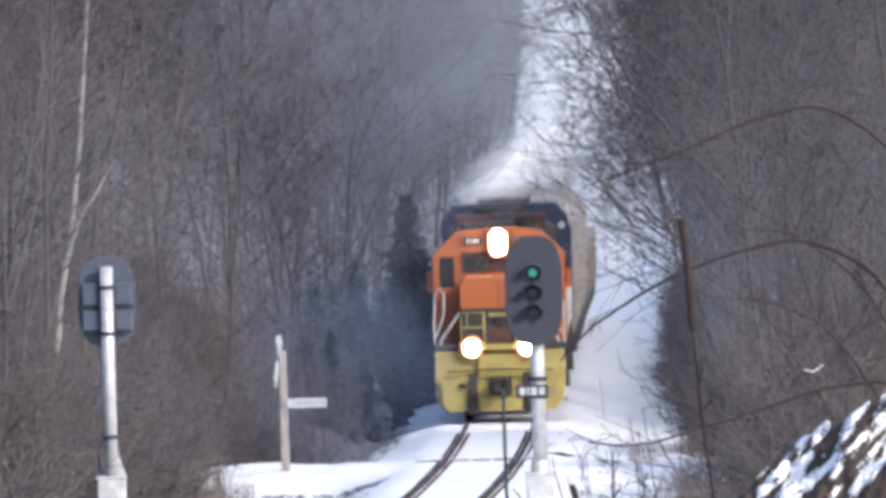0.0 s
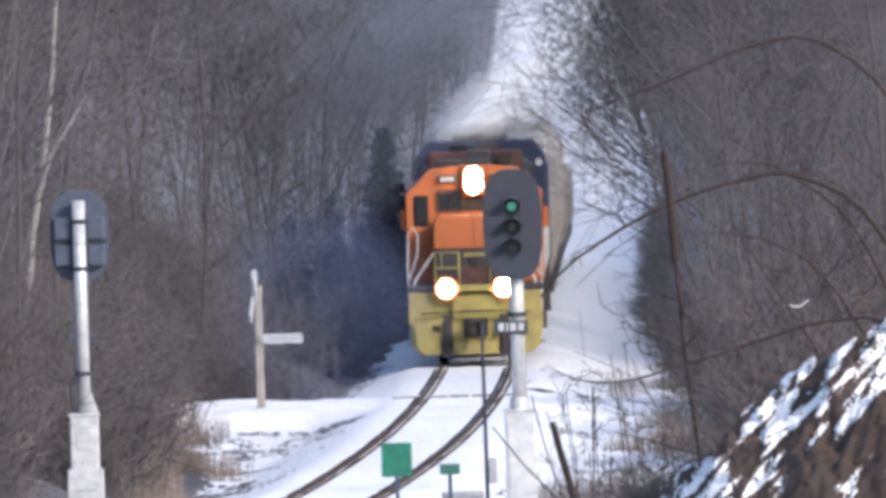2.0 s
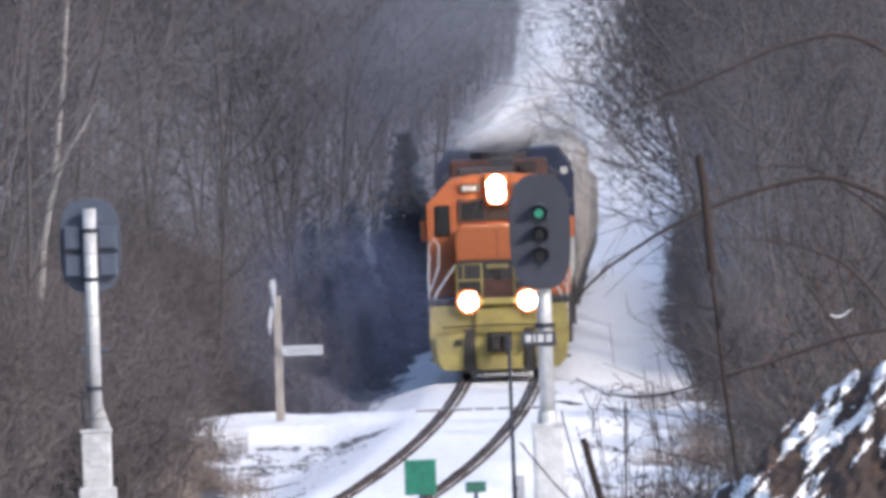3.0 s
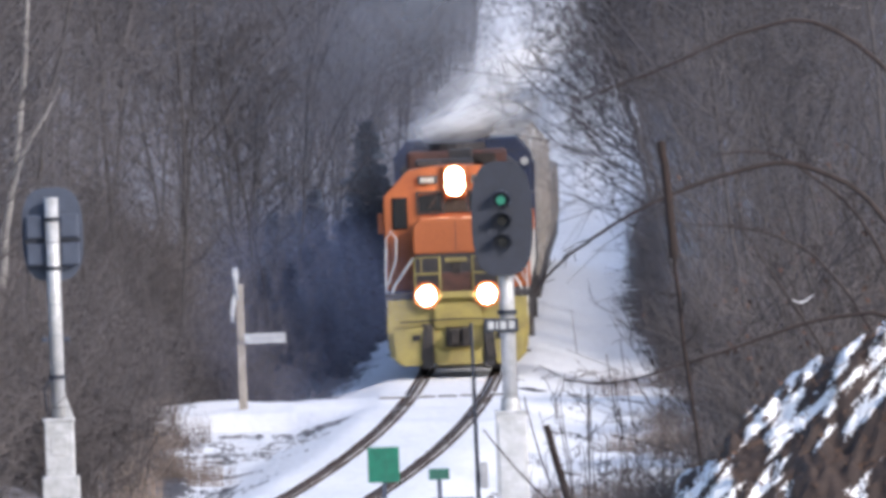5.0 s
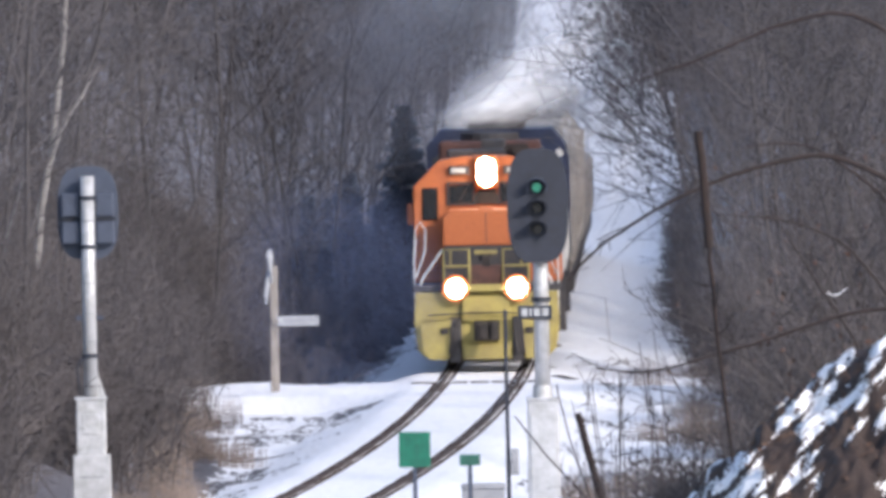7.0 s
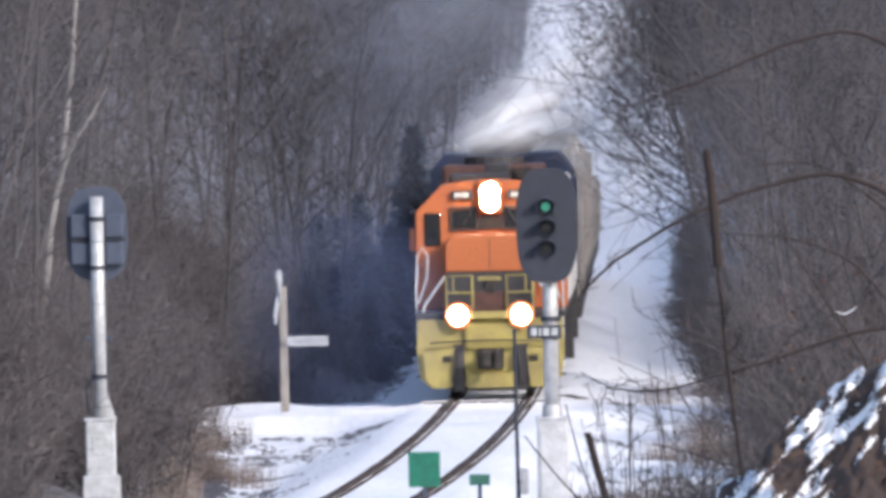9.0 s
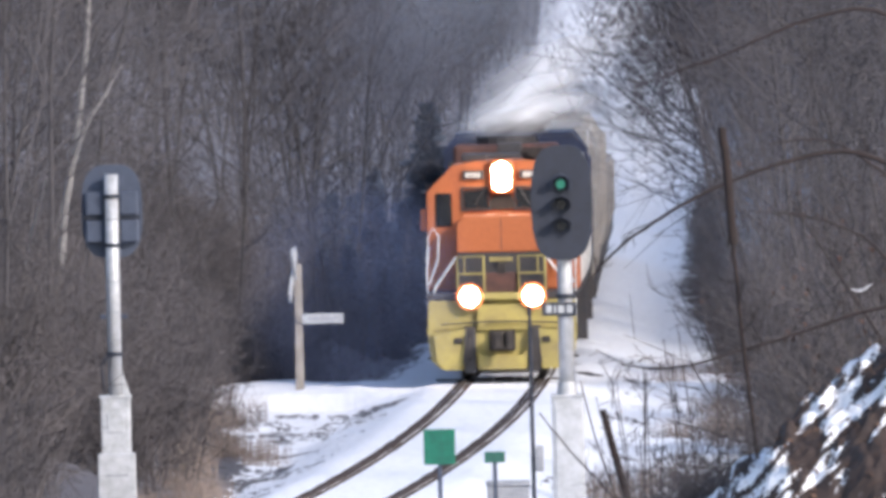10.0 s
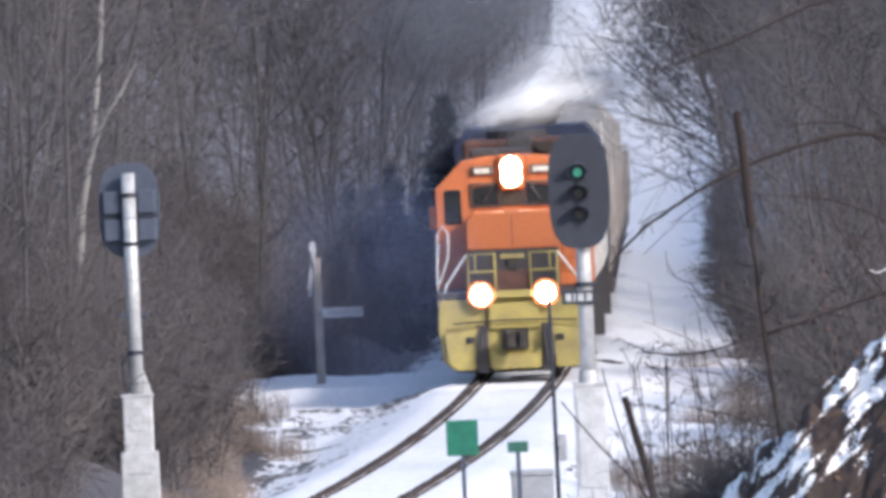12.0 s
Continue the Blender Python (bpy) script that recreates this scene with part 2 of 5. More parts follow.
def add_cyl(bm, p, q, r1, r2=None, n=12):
    p, q = Vector(p), Vector(q)
    d = q - p
    m = Matrix.Translation((p + q) / 2) @ d.to_track_quat("Z", "Y").to_matrix().to_4x4()
    bmesh.ops.create_cone(bm, cap_ends=True, segments=n, radius1=r1, radius2=r1 if r2 is None else r2, depth=d.length, matrix=m)
    return bm


def cyl(p, q, r1, r2=None, n=12):
    return add_cyl(bmesh.new(), p, q, r1, r2, n)


def add_prism(bm, pts, y0, y1):
    """A polygon in x, z pushed from y0 to y1."""
    a = [bm.verts.new((x, y0, z)) for x, z in pts]
    b = [bm.verts.new((x, y1, z)) for x, z in pts]
    k = len(pts)
    bm.faces.new(a)
    bm.faces.new(b[::-1])
    for i in range(k):
        bm.faces.new((a[i], b[i], b[(i + 1) % k], a[(i + 1) % k]))
    bmesh.ops.recalc_face_normals(bm, faces=bm.faces)
    return bm


def prism(pts, y0, y1, bevel=0.0):
    bm = add_prism(bmesh.new(), pts, y0, y1)
    if bevel:
        bmesh.ops.bevel(bm, geom=bm.edges[:], offset=bevel, segments=2, profile=0.5, affect="EDGES")
    return bm


def tube_lists(lines, sides=3):
    """Tapered tubes along polylines [(point, radius), ...], as lists of corners and faces."""
    V, F = [], []
    for line in lines:
        base = None
        for i, (p, r) in enumerate(line):
            a = Vector(line[max(i - 1, 0)][0])
            b = Vector(line[min(i + 1, len(line) - 1)][0])
            d = (b - a).normalized()
            u = d.cross(Vector((0.31, 0.95, 0.11)))
            u = u.normalized() if u.length > 1e-5 else Vector((1, 0, 0))
            w = d.cross(u)
            now = len(V)
            for k in range(sides):
                t = 2 * math.pi * k / sides
                V.append(tuple(Vector(p) + (u * math.cos(t) + w * math.sin(t)) * r))
            if base is not None:
                for k in range(sides):
                    F.append((base + k, base + (k + 1) % sides, now + (k + 1) % sides, now + k))
            base = now
    return V, F


def tubes(name, lines, mat, parent=None, label="", sides=3):
    V, F = tube_lists(lines, sides)
    return from_lists(name, V, F, mat, parent, label, smooth=sides > 4)


def empty(name, label, category, group="", m=None):
    ob = new(name)
    ob.empty_display_size = 0.3
    if m:
        ob.matrix_basis = m
    return tagged(ob, label, category, group)


def interp(x, table):
    return float(np.interp(x, [a for a, _ in table], [b for _, b in table]))


# ---------- plan of the line ----------


def track_x(y):
    """The track's centre across, at y metres down the line: straight far off, bending away as it nears."""
    k = max(0.0, 365 - y)
    far = min(115.0, max(0.0, y - 365))
    on = max(0.0, y - 480)
    return 2.13 + 0.0145 * (y - 365) - k * k / 7800 - 7.6e-7 * k ** 3 + far * far / 52000 + on * 115 / 26000


SNOW_L = [(150, -4.4), (265, -3.3), (300, -3.1), (326, -3.8), (333, -5.1), (338.5, -5.0), (341, -2.0), (352, -0.7), (365, -0.1),
          (500, 0.9), (720, 2.3), (1044, 6.6), (1686, 13.2), (2600, 23), (5000, 50)]
SNOW_R = [(150, 3.5), (265, 4.9), (300, 5.6), (335, 6.2), (352, 6.1), (402, 6.3), (473, 7.2), (624, 10.4), (900, 14.8), (1248, 18.6), (1686, 23), (2600, 33), (5000, 60)]


def wobble(x, y, s, seed=0.0):
    return noise.noise(Vector((x * s + seed, y * s - seed, seed * 1.7)))


def ground_z(x, y):
    """Height of the ground: a snowy shelf with the line on it, wooded slopes on both sides, and a rise under the camera."""
    tx = track_x(y)
    d = abs(x - tx)
    z = -0.055 - 0.385 * min(1.0, max(0.0, (d - 1.4) / 1.4))
    z += 0.13 * min(1.0, max(0.0, (y - 548) / 15)) * (d < 1.4)      # the far rails lie drifted over
    if 329 < y < 338.5:                          # the level crossing
        z = max(z, -0.12)
    left, right = interp(y, SNOW_L), interp(y, SNOW_R)
    if y > 225:
        f = min(1.0, (y - 225) / 60)
        if x < left - 0.6:
            z += f * (min(26.0, 0.5 * (left - 0.6 - x)) + 0.5 * wobble(x, y, 0.15, 3) * min(1.0, (left - 0.6 - x) / 2))
        if x > right + 0.6:                       # steepened here to block the sun and grey the line's snow
            steep = 0.45 + 0.36 * min(1.0, max(0.0, (y - 350) / 14)) * min(1.0, max(0.0, (1500 - y) / 200))
            z += f * (min(26.0, steep * (x - right - 0.6)) + 0.5 * wobble(x, y, 0.15, 7) * min(1.0, (x - right - 0.6) / 2))
    if d > 1.6:
        calm = 1 - 0.9 * min(1.0, max(0.0, (y - 342) / 20))     # blown smooth down the line
        z += calm * min(1.0, d - 1.6) * (0.09 * wobble(x, y, 0.9, 1) + 0.05 * wobble(x, y, 3.0, 2))
    z += 0.03 * max(0.0, y - 1250)                # a snowy rise added at the far end, white in place of the yellow horizon sky
    if y < 190:                                   # the rise on which the camera stands
        z += 7.6 * min(1.0, max(0.0, (190 - y) / 190)) ** 1.6
    return z


def ground():
    xs = [-2500, -900, -300, -120, -60, -40, -30] + [-24 + 0.5 * i for i in range(20)] + [-14 + 0.2 * i for i in range(131)] \
        + [12.4 + 0.5 * i for i in range(24)] + [27, 32, 40, 60, 120, 300, 900, 2500]
    ys = [-300, -100, -30, 0, 30, 60, 90, 120, 150, 170, 190, 200, 210] + [218 + 1.0 * i for i in range(110)] + [328 + 0.5 * i for i in range(26)] \
        + [341 + 1.5 * i for i in range(50)] + [420 + 6 * i for i in range(50)] + [730 + 30 * i for i in range(35)] + [1900, 2300, 3000, 4000, 4900]
    V, F, S = [], [], []
    for y in ys:
        left, right = interp(y, SNOW_L), interp(y, SNOW_R)
        tx = track_x(y)
        for x in xs:
            V.append((x, y, ground_z(x, y)))
            inside = min(x - left, right - x)
            s = min(1.0, max(-0.25, 0.5 + inside * 0.55))
            if y < 328 and x < tx - 1.7:          # rough, half-bare verge
                s = min(s, 0.54 + 0.14 * wobble(x, y, 0.5, 4))
            if y < 335 and x > tx + 2.2:
                s = min(s, 0.62 + 0.25 * wobble(x, y, 0.6, 5))
            S.append(s)
    k = len(xs)
    for j in range(len(ys) - 1):
        for i in range(k - 1):
            F.append((j * k + i, j * k + i + 1, (j + 1) * k + i + 1, (j + 1) * k + i))
    ob = from_lists("ground", V, F, M["ground"], smooth=True)
    at = ob.data.attributes.new("snow", "FLOAT", "POINT")
    at.data.foreach_set("value", S)
    return tagged(ob, "snow-covered railway shelf between brown leaf-littered slopes", "ground", kind="structure")


BANK_CREST = [(0.4, -1.2), (3.0, 1.5), (3.4, 2.0), (4.2, 2.92), (5.0, 3.5), (5.5, 3.86), (6.1, 4.32), (10, 6.4)]


def bank():
    """The near cutting side: bare soil and dead leaves with slipped snow."""
    V, F, S = [], [], []
    xs = [1.0 + 0.035 * i for i in range(260)]
    ys = [192 + 0.15 * i for i in range(10)] + [193.5 + 0.035 * i for i in range(190)] + [200.15 + 0.2 * i for i in range(44)]
    for y in ys:
        rise = min(1.0, max(0.0, (y - 194) / 6))
        rise = rise * rise * (3 - 2 * rise)
        fall = 1 - 0.8 * min(1.0, max(0.0, (y - 201) / 7))
        for x in xs:
            crest = interp(x, BANK_CREST)
            lump = 0.34 * wobble(x, y, 1.3, 11) + 0.20 * wobble(x, y, 3.0, 12) + 0.12 * wobble(x, y, 6.5, 13) + 0.06 * wobble(x, y, 12, 15)
            z = -0.9 + (crest + 0.9) * rise * fall + lump * min(1, rise * 2)
            V.append((x, y, z))
            # snow lies in streaks that run down the slope
            across, along = x * 0.72 - z * 0.69, x * 0.69 + z * 0.72
            streak = noise.noise(Vector((across * 8.5, along * 1.5, 5.0))) + 0.75 * noise.noise(Vector((across * 19, along * 4.0, 9.0)))
            low = min(1.0, max(0.0, (crest - z - 0.72) / 0.45))          # bare towards the foot
            S.append(0.26 - 0.45 * low + 0.35 * wobble(x * 1.0, z * 1.3, 1.3, 23) + 0.8 * streak + 0.12 * wobble(x, y * 0.4, 3.0, 14))
    k = len(xs)
    for j in range(len(ys) - 1):
        for i in range(k - 1):
            F.append((j * k + i, j * k + i + 1, (j + 1) * k + i + 1, (j + 1) * k + i))
    ob = from_lists("embankment", V, F, M["bank"], smooth=True)
    at = ob.data.attributes.new("snow", "FLOAT", "POINT")
    at.data.foreach_set("value", S)
    # dead leaves and crumbs of soil lying on it
    rng = random.Random(8)
    LV, LF = [], []
    for _ in range(2600):
        i = rng.randrange(len(V))
        c = Vector(V[i]) + Vector((rng.uniform(-0.03, 0.03), 0, 0.015))
        r = rng.uniform(0.02, 0.06)
        m = Euler((rng.uniform(-1, 1), rng.uniform(-1, 1), rng.uniform(0, 6.28))).to_matrix()
        b = len(LV)
        for q in ((-1, 0, 0), (0, -0.5, 0.2), (1, 0, 0.1), (0, 0.5, 0.25)):
            LV.append(tuple(c + m @ Vector(q) * r))
        LF += [(b, b + 1, b + 2), (b, b + 2, b + 3)]
    lines = []
    for _ in range(2400):                           # flattened dead grass poking through the snow
        c = Vector(V[rng.randrange(len(V))])
        if c.y > 201:
            continue
        up, lean = rng.uniform(0.03, 0.10), rng.uniform(-0.05, 0.09)
        lines.append([(tuple(c - Vector((lean, 0.02, 0.02))), 0.007), (tuple(c + Vector((lean * 0.6, -0.03, up * 0.6))), 0.006), (tuple(c + Vector((lean * 1.6, -0.05, up))), 0.003)])
    tagged(tubes("dead_grass", lines, M["dead_leaf"]), "flattened brown dead grass poking through the bank's snow", "grass", kind="stuff")
    tagged(from_lists("leaf_litter", LV, LF, M["dead_leaf"]), "dead brown leaves scattered on the bank", "leaves", kind="stuff")
    return tagged(ob, "brown soil bank streaked with slipped snow", "embankment", kind="structure")


ground()
bank()


def railway():
    """Two rusty rails on snow-covered ties."""
    prof = [(-0.07, -0.17), (0.07, -0.17), (0.07, -0.155), (0.012, -0.13), (0.012, -0.045), (0.036, -0.035), (0.036, 0.0), (-0.036, 0.0), (-0.036, -0.035), (-0.012, -0.045), (-0.012, -0.13), (-0.07, -0.155)]
    ys = [210 + 2.0 * i for i in range(130)] + [470 + 15 * i for i in range(60)]
    base = tagged(new("railway_track"), "single railway track, rusty rails in packed snow", "railway track", kind="structure")
    for side in (-1, 1):
        V, F, mats = [], [], []
        k = len(prof)
        for j, y in enumerate(ys):
            for px, pz in prof:
                V.append((track_x(y) + side * 0.754 + px, y, pz))
            if j:
                for i in range(k):
                    F.append(((j - 1) * k + i, (j - 1) * k + (i + 1) % k, j * k + (i + 1) % k, j * k + i))
                    mats.append(1 if i == 6 else 0)
        ob = from_lists("rail", V, F, [M["rail_side"], M["rail_top"]], base)
        ob.data.polygons.foreach_set("material_index", mats)
    # tie plates and spike heads stand dark beside the rails
    tie = bmesh.new()
    add_box(tie, 0, 0, 0, 2.6, 0.23, 0.16, 0.015)
    first = part("tie", tie, M["snow"], base)
    plate = bmesh.new()
    for s in (-1, 1):
        add_box(plate, s * 0.754, 0, 0.115, 0.30, 0.16, 0.045)
        for q in (-1, 1):
            add_box(plate, s * 0.754 + q * 0.12, 0.05, 0.145, 0.05, 0.05, 0.06)
    pl = part("tie_plate", plate, M["rail_side"], first)
    n = 0
    y = 222.0
    while n < 240:
        m = pose(track_x(y), y, -0.19 + random.uniform(-0.012, 0.008), 0, 0, random.uniform(-1.5, 1.5))
        if n == 0:
            first.matrix_basis = m
        else:
            t = new("tie", first.data)
            t.parent, t.matrix_basis = base, m
            p = new("tie_plate", pl.data)
            p.parent = t
        y += 0.56
        n += 1


def rail_drifts():
    """Clumps of snow and cinders that lie against the rails, too many to count."""
    rng = random.Random(12)
    for name, mat, label, n in (("snow_clump", M["snow"], "small clumps of snow against the rails", 70), ("cinder_clump", M["rail_side"], "dark cinder crumbs beside the rails", 420)):
        V, F = [], []
        for _ in range(n):
            y = rng.uniform(240, 345)
            x = track_x(y) + rng.choice((-0.754, 0.754)) + rng.choice((-1, 1)) * rng.uniform(0.04, 0.13)
            rx, ry, rz = rng.uniform(0.04, 0.1), rng.uniform(0.25, 0.8), rng.uniform(0.03, 0.085)
            b = len(V)
            for k in range(6):
                a = k * math.pi / 3
                V.append((x + rx * math.cos(a), y + ry * math.sin(a), -0.13))
            V.append((x, y, -0.11 + rz))
            F += [(b + k, b + (k + 1) % 6, b + 6) for k in range(6)]
        tagged(from_lists(name, V, F, mat), label, "snow" if mat == M["snow"] else "cinders", kind="stuff")


def crossing():
    """Dark timbers beside the rails where a lane crosses."""
    base = tagged(new("level_crossing"), "snowy level crossing of dark timber planks", "level crossing", kind="structure")
    yc = 334.8
    for off, w in [(-1.1, 0.56), (-0.45, 0.38), (-0.02, 0.38), (0.41, 0.38), (1.02, 0.36)]:
        part("plank", box(track_x(yc) + off, yc, -0.09, w - 0.01, 0.6, 0.13, 0.01), M["plank"], base)
        part("plank_snow", box(track_x(yc) + off, yc + 0.06, -0.02, w - 0.02, 0.46, 0.016, 0.004), M["snow"], base)


railway()
rail_drifts()
crossing()

# ---------- the train ----------


def bars(parent, name, cx, y, cz, widths, h, mat, gap=0.02):
    """Unreadable figures: plain bars in a row."""
    x = cx - (sum(widths) + gap * (len(widths) - 1)) / 2
    for w in widths:
        part(name, box(x + w / 2, y, cz, w, 0.01, h), mat, parent)
        x += w + gap


def wheelset(parent, y, r=0.508):
    bm = bmesh.new()
    for s in (-1, 1):
        add_cyl(bm, (s * 0.70, 0, 0), (s * 0.83, 0, 0), r, n=28)
        add_cyl(bm, (s * 0.68, 0, 0), (s * 0.705, 0, 0), r + 0.03, n=28)
    add_cyl(bm, (-0.7, 0, 0), (0.7, 0, 0), 0.09, n=10)
    w = part("wheelset", bm, M["under"], parent)
    w.matrix_basis = pose(0, y, r)
    return w


def truck(parent, y):
    bm = bmesh.new()
    for s in (-1, 1):
        add_box(bm, s * 1.0, y, 0.62, 0.16, 3.3, 0.3, 0.04)
        for q in (-1.37, 1.37):
            add_box(bm, s * 1.06, y + q, 0.52, 0.22, 0.4, 0.34, 0.04)
        add_box(bm, s * 1.03, y, 0.45, 0.2, 0.9, 0.34, 0.04)
    add_box(bm, 0, y, 0.65, 2.0, 0.6, 0.3, 0.03)
    return part("truck", bm, M["under"], parent)


def dome(x, y, z, r, bulge):
    """A lens that bulges forward."""
    bm = bmesh.new()
    bmesh.ops.create_uvsphere(bm, u_segments=20, v_segments=12, radius=r, matrix=Matrix.Translation((x, y, z)) @ Matrix.Diagonal((1, bulge / r, 1, 1)))
    return bm


def locomotive():
    """A road switcher, nose first: yellow pilot, orange nose and cab, dark walkways."""
    L = 18.2
    loco = empty("diesel_locomotive", "orange diesel locomotive with yellow pilot and lit headlights", "locomotive")
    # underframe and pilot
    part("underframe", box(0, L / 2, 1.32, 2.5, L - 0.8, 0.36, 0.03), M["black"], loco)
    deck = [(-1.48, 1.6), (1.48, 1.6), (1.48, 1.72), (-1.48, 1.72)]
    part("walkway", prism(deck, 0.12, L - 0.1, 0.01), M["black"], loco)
    pilot = part("pilot", prism([(-1.44, 1.58), (-1.47, 0.95), (-1.40, 0.42), (-1.22, 0.24), (1.22, 0.24), (1.40, 0.42), (1.47, 0.95), (1.44, 1.58)], 0.02, 0.14, 0.02), M["yellow"], loco, "dirty yellow front plate")
    for s in (-1, 1):
        # the two blades of the snow plough, set out from the plate
        pts = [(s * 0.70, 1.02), (s * 1.36, 0.94), (s * 1.30, 0.38), (s * 1.14, 0.22), (s * 0.78, 0.22)]
        part("plough_blade", prism(pts if s > 0 else pts[::-1], -0.12, 0.0, 0.02), M["yellow"], pilot)
        part("hose_recess", box(s * 0.635, -0.02, 0.62, 0.24, 0.06, 0.92, 0.02), M["black"], pilot, "dark recess with air hoses")
        for k in range(3):
            x = s * (0.56 + 0.07 * k)
            tubes("air_hose", [[((x, -0.06, 1.05), 0.025), ((x + 0.01 * s, -0.17, 0.85), 0.025), ((x + 0.03 * s, -0.2, 0.55), 0.025), ((x + 0.06 * s, -0.16, 0.35), 0.025)]], M["black"], pilot, sides=6)
        part("grab_bracket", box(s * 0.86, -0.14, 0.80, 0.16, 0.06, 0.12, 0.02), M["under"], pilot)
    part("plough_centre", prism([(-0.50, 0.62), (-0.46, 0.22), (0.46, 0.22), (0.50, 0.62), (0.36, 0.5), (-0.36, 0.5)], -0.14, 0.0, 0.015), M["yellow"], pilot)
    part("plough_upper", box(0, -0.04, 1.25, 0.98, 0.1, 0.5, 0.02), M["yellow"], pilot)
    # coupler
    cb = bmesh.new()
    add_box(cb, 0, -0.25, 0.82, 0.24, 0.7, 0.28, 0.04)
    add_box(cb, -0.08, -0.62, 0.80, 0.20, 0.34, 0.34, 0.06)
    add_box(cb, 0.14, -0.60, 0.80, 0.15, 0.22, 0.38, 0.05)
    add_box(cb, 0, -0.02, 0.82, 0.52, 0.1, 0.46, 0.02)
    part("coupler", cb, M["under"], loco, "grimy steel knuckle coupler")
    tubes("uncoupling_lever", [[((-1.2, -0.12, 1.12), 0.018), ((-0.3, -0.18, 1.16), 0.018), ((0.3, -0.18, 1.16), 0.018), ((1.2, -0.12, 1.12), 0.018)]], M["under"], loco, sides=5)
    # anti-climber and front platform
    part("anticlimber", box(0, -0.02, 1.66, 0.72, 0.3, 0.14, 0.02), M["yellow"], loco)
    part("platform_plate", box(0, 0.22, 1.92, 0.68, 0.06, 0.4, 0.02), M["maroon"], loco, "dark maroon drop step plate")
    # step wells
    for s in (-1, 1):
        st = bmesh.new()
        for k in range(4):
            add_box(st, s * 1.33, 0.5, 0.45 + 0.32 * k, 0.3, 0.62, 0.04, 0.008)
        add_box(st, s * 1.19, 0.5, 1.0, 0.03, 0.62, 1.2)
        part("steps", st, M["black"], loco)
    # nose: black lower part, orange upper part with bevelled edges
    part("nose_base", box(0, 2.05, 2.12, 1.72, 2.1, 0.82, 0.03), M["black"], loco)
    nose = part("nose", prism([(-0.88, 2.5), (0.88, 2.5), (0.88, 3.08), (0.74, 3.22), (-0.74, 3.22), (-0.88, 3.08)], 0.98, 3.1, 0.03), M["orange"], loco, "orange bevelled short hood")
    part("nose_seam", box(0, 0.985, 2.86, 0.015, 0.02, 0.6), M["black"], nose)
    part("sand_filler", box(0, 1.3, 3.235, 0.3, 0.25, 0.05, 0.02), M["orange"], nose)
    part("nose_lamp_box", cyl((0, 0.93, 2.33), (0, 1.05, 2.33), 0.1, n=16), M["under"], loco)
    # cab
    cab_pts = [(-1.5, 1.72), (1.5, 1.72), (1.5, 3.68), (0.98, 4.2), (0.5, 4.28), (-0.5, 4.28), (-0.98, 4.2), (-1.5, 3.68)]
    cab = part("cab", prism(cab_pts, 3.0, 5.3, 0.03), M["orange"], loco, "orange cab with chamfered roof")
    for s in (-1, 1):
        part("windshield", prism([(s * 0.28, 3.34), (s * 0.76, 3.34), (s * 0.76, 3.68), (s * 0.28, 3.72)][::s], 2.975, 3.01), M["glass"], cab, "dark windshield")
        fr = bmesh.new()
        for (x, z, w, h) in ((s * 0.52, 3.31, 0.58, 0.035), (s * 0.52, 3.745, 0.58, 0.035), (s * 0.25, 3.53, 0.035, 0.4), (s * 0.79, 3.53, 0.035, 0.4)):
            add_box(fr, x, 2.965, z, w, 0.03, h)
        part("windshield_frame", fr, M["black"], cab)
        part("cab_front_window", box(s * 1.16, 2.985, 3.32, 0.32, 0.04, 0.66, 0.03), M["glass"], cab, "tall dark door window")
        part("door_panel", box(s * 1.16, 2.99, 2.45, 0.46, 0.03, 0.95, 0.01), M["orange"], cab)
        sw = bmesh.new()
        add_box(sw, s * 1.505, 4.15, 3.3, 0.03, 1.3, 0.6, 0.01)
        part("side_window", sw, M["glass"], cab)
        part("sunshade", box(s * 1.56, 4.15, 3.66, 0.14, 1.4, 0.04), M["black"], cab)
        mirror = part("side_mirror", box(s * 1.57, 3.25, 3.12, 0.12, 0.06, 0.44, 0.02), M["orange"], cab, "orange-backed side mirror")
        part("mirror_arm", cyl((s * 1.47, 3.3, 3.12), (s * 1.55, 3.26, 3.12), 0.018, n=8), M["black"], mirror)
        part("number_board", box(s * 0.56, 2.955, 4.0, 0.42, 0.08, 0.17, 0.015), M["black"], cab, "dark number board with white figures")
        bars(cab, "figure_bar", s * 0.57, 2.905, 4.0, [0.06, 0.055, 0.06, 0.055], 0.1, M["white"], 0.018)
        tubes("wiper", [[((s * 0.34, 2.93, 3.74), 0.012), ((s * 0.55, 2.93, 3.4), 0.012)]], M["black"], cab, sides=4)
    part("visor_centre", prism([(-0.3, 3.3), (0.3, 3.3), (0.16, 3.66), (-0.16, 3.66)], 2.96, 3.0, 0.01), M["under"], cab)
    # headlight: two lenses in an upright orange case, oversize to imitate the glare
    hl = part("headlight", box(0, 2.92, 3.96, 0.5, 0.2, 0.7, 0.09), M["orange"], loco)
    for z in (3.86, 4.06):
        part("headlight_lens", dome(0, 2.815, z, 0.19, 0.11), M["lens_glow"], hl, "bright lit lens", smooth=True)
    for s in (-1, 1):
        dl = part("ditch_light", box(s * 0.62, -0.02, 1.66, 0.4, 0.2, 0.42, 0.05), M["black"], loco)
        # orange ring added to imitate the halo of glare round each lamp
        part("ditch_light_halo", cyl((s * 0.62, -0.15, 1.66), (s * 0.62, -0.11, 1.66), 0.27, 0.25, n=24), M["orange"], dl, "orange ring standing in for the lamp's halo")
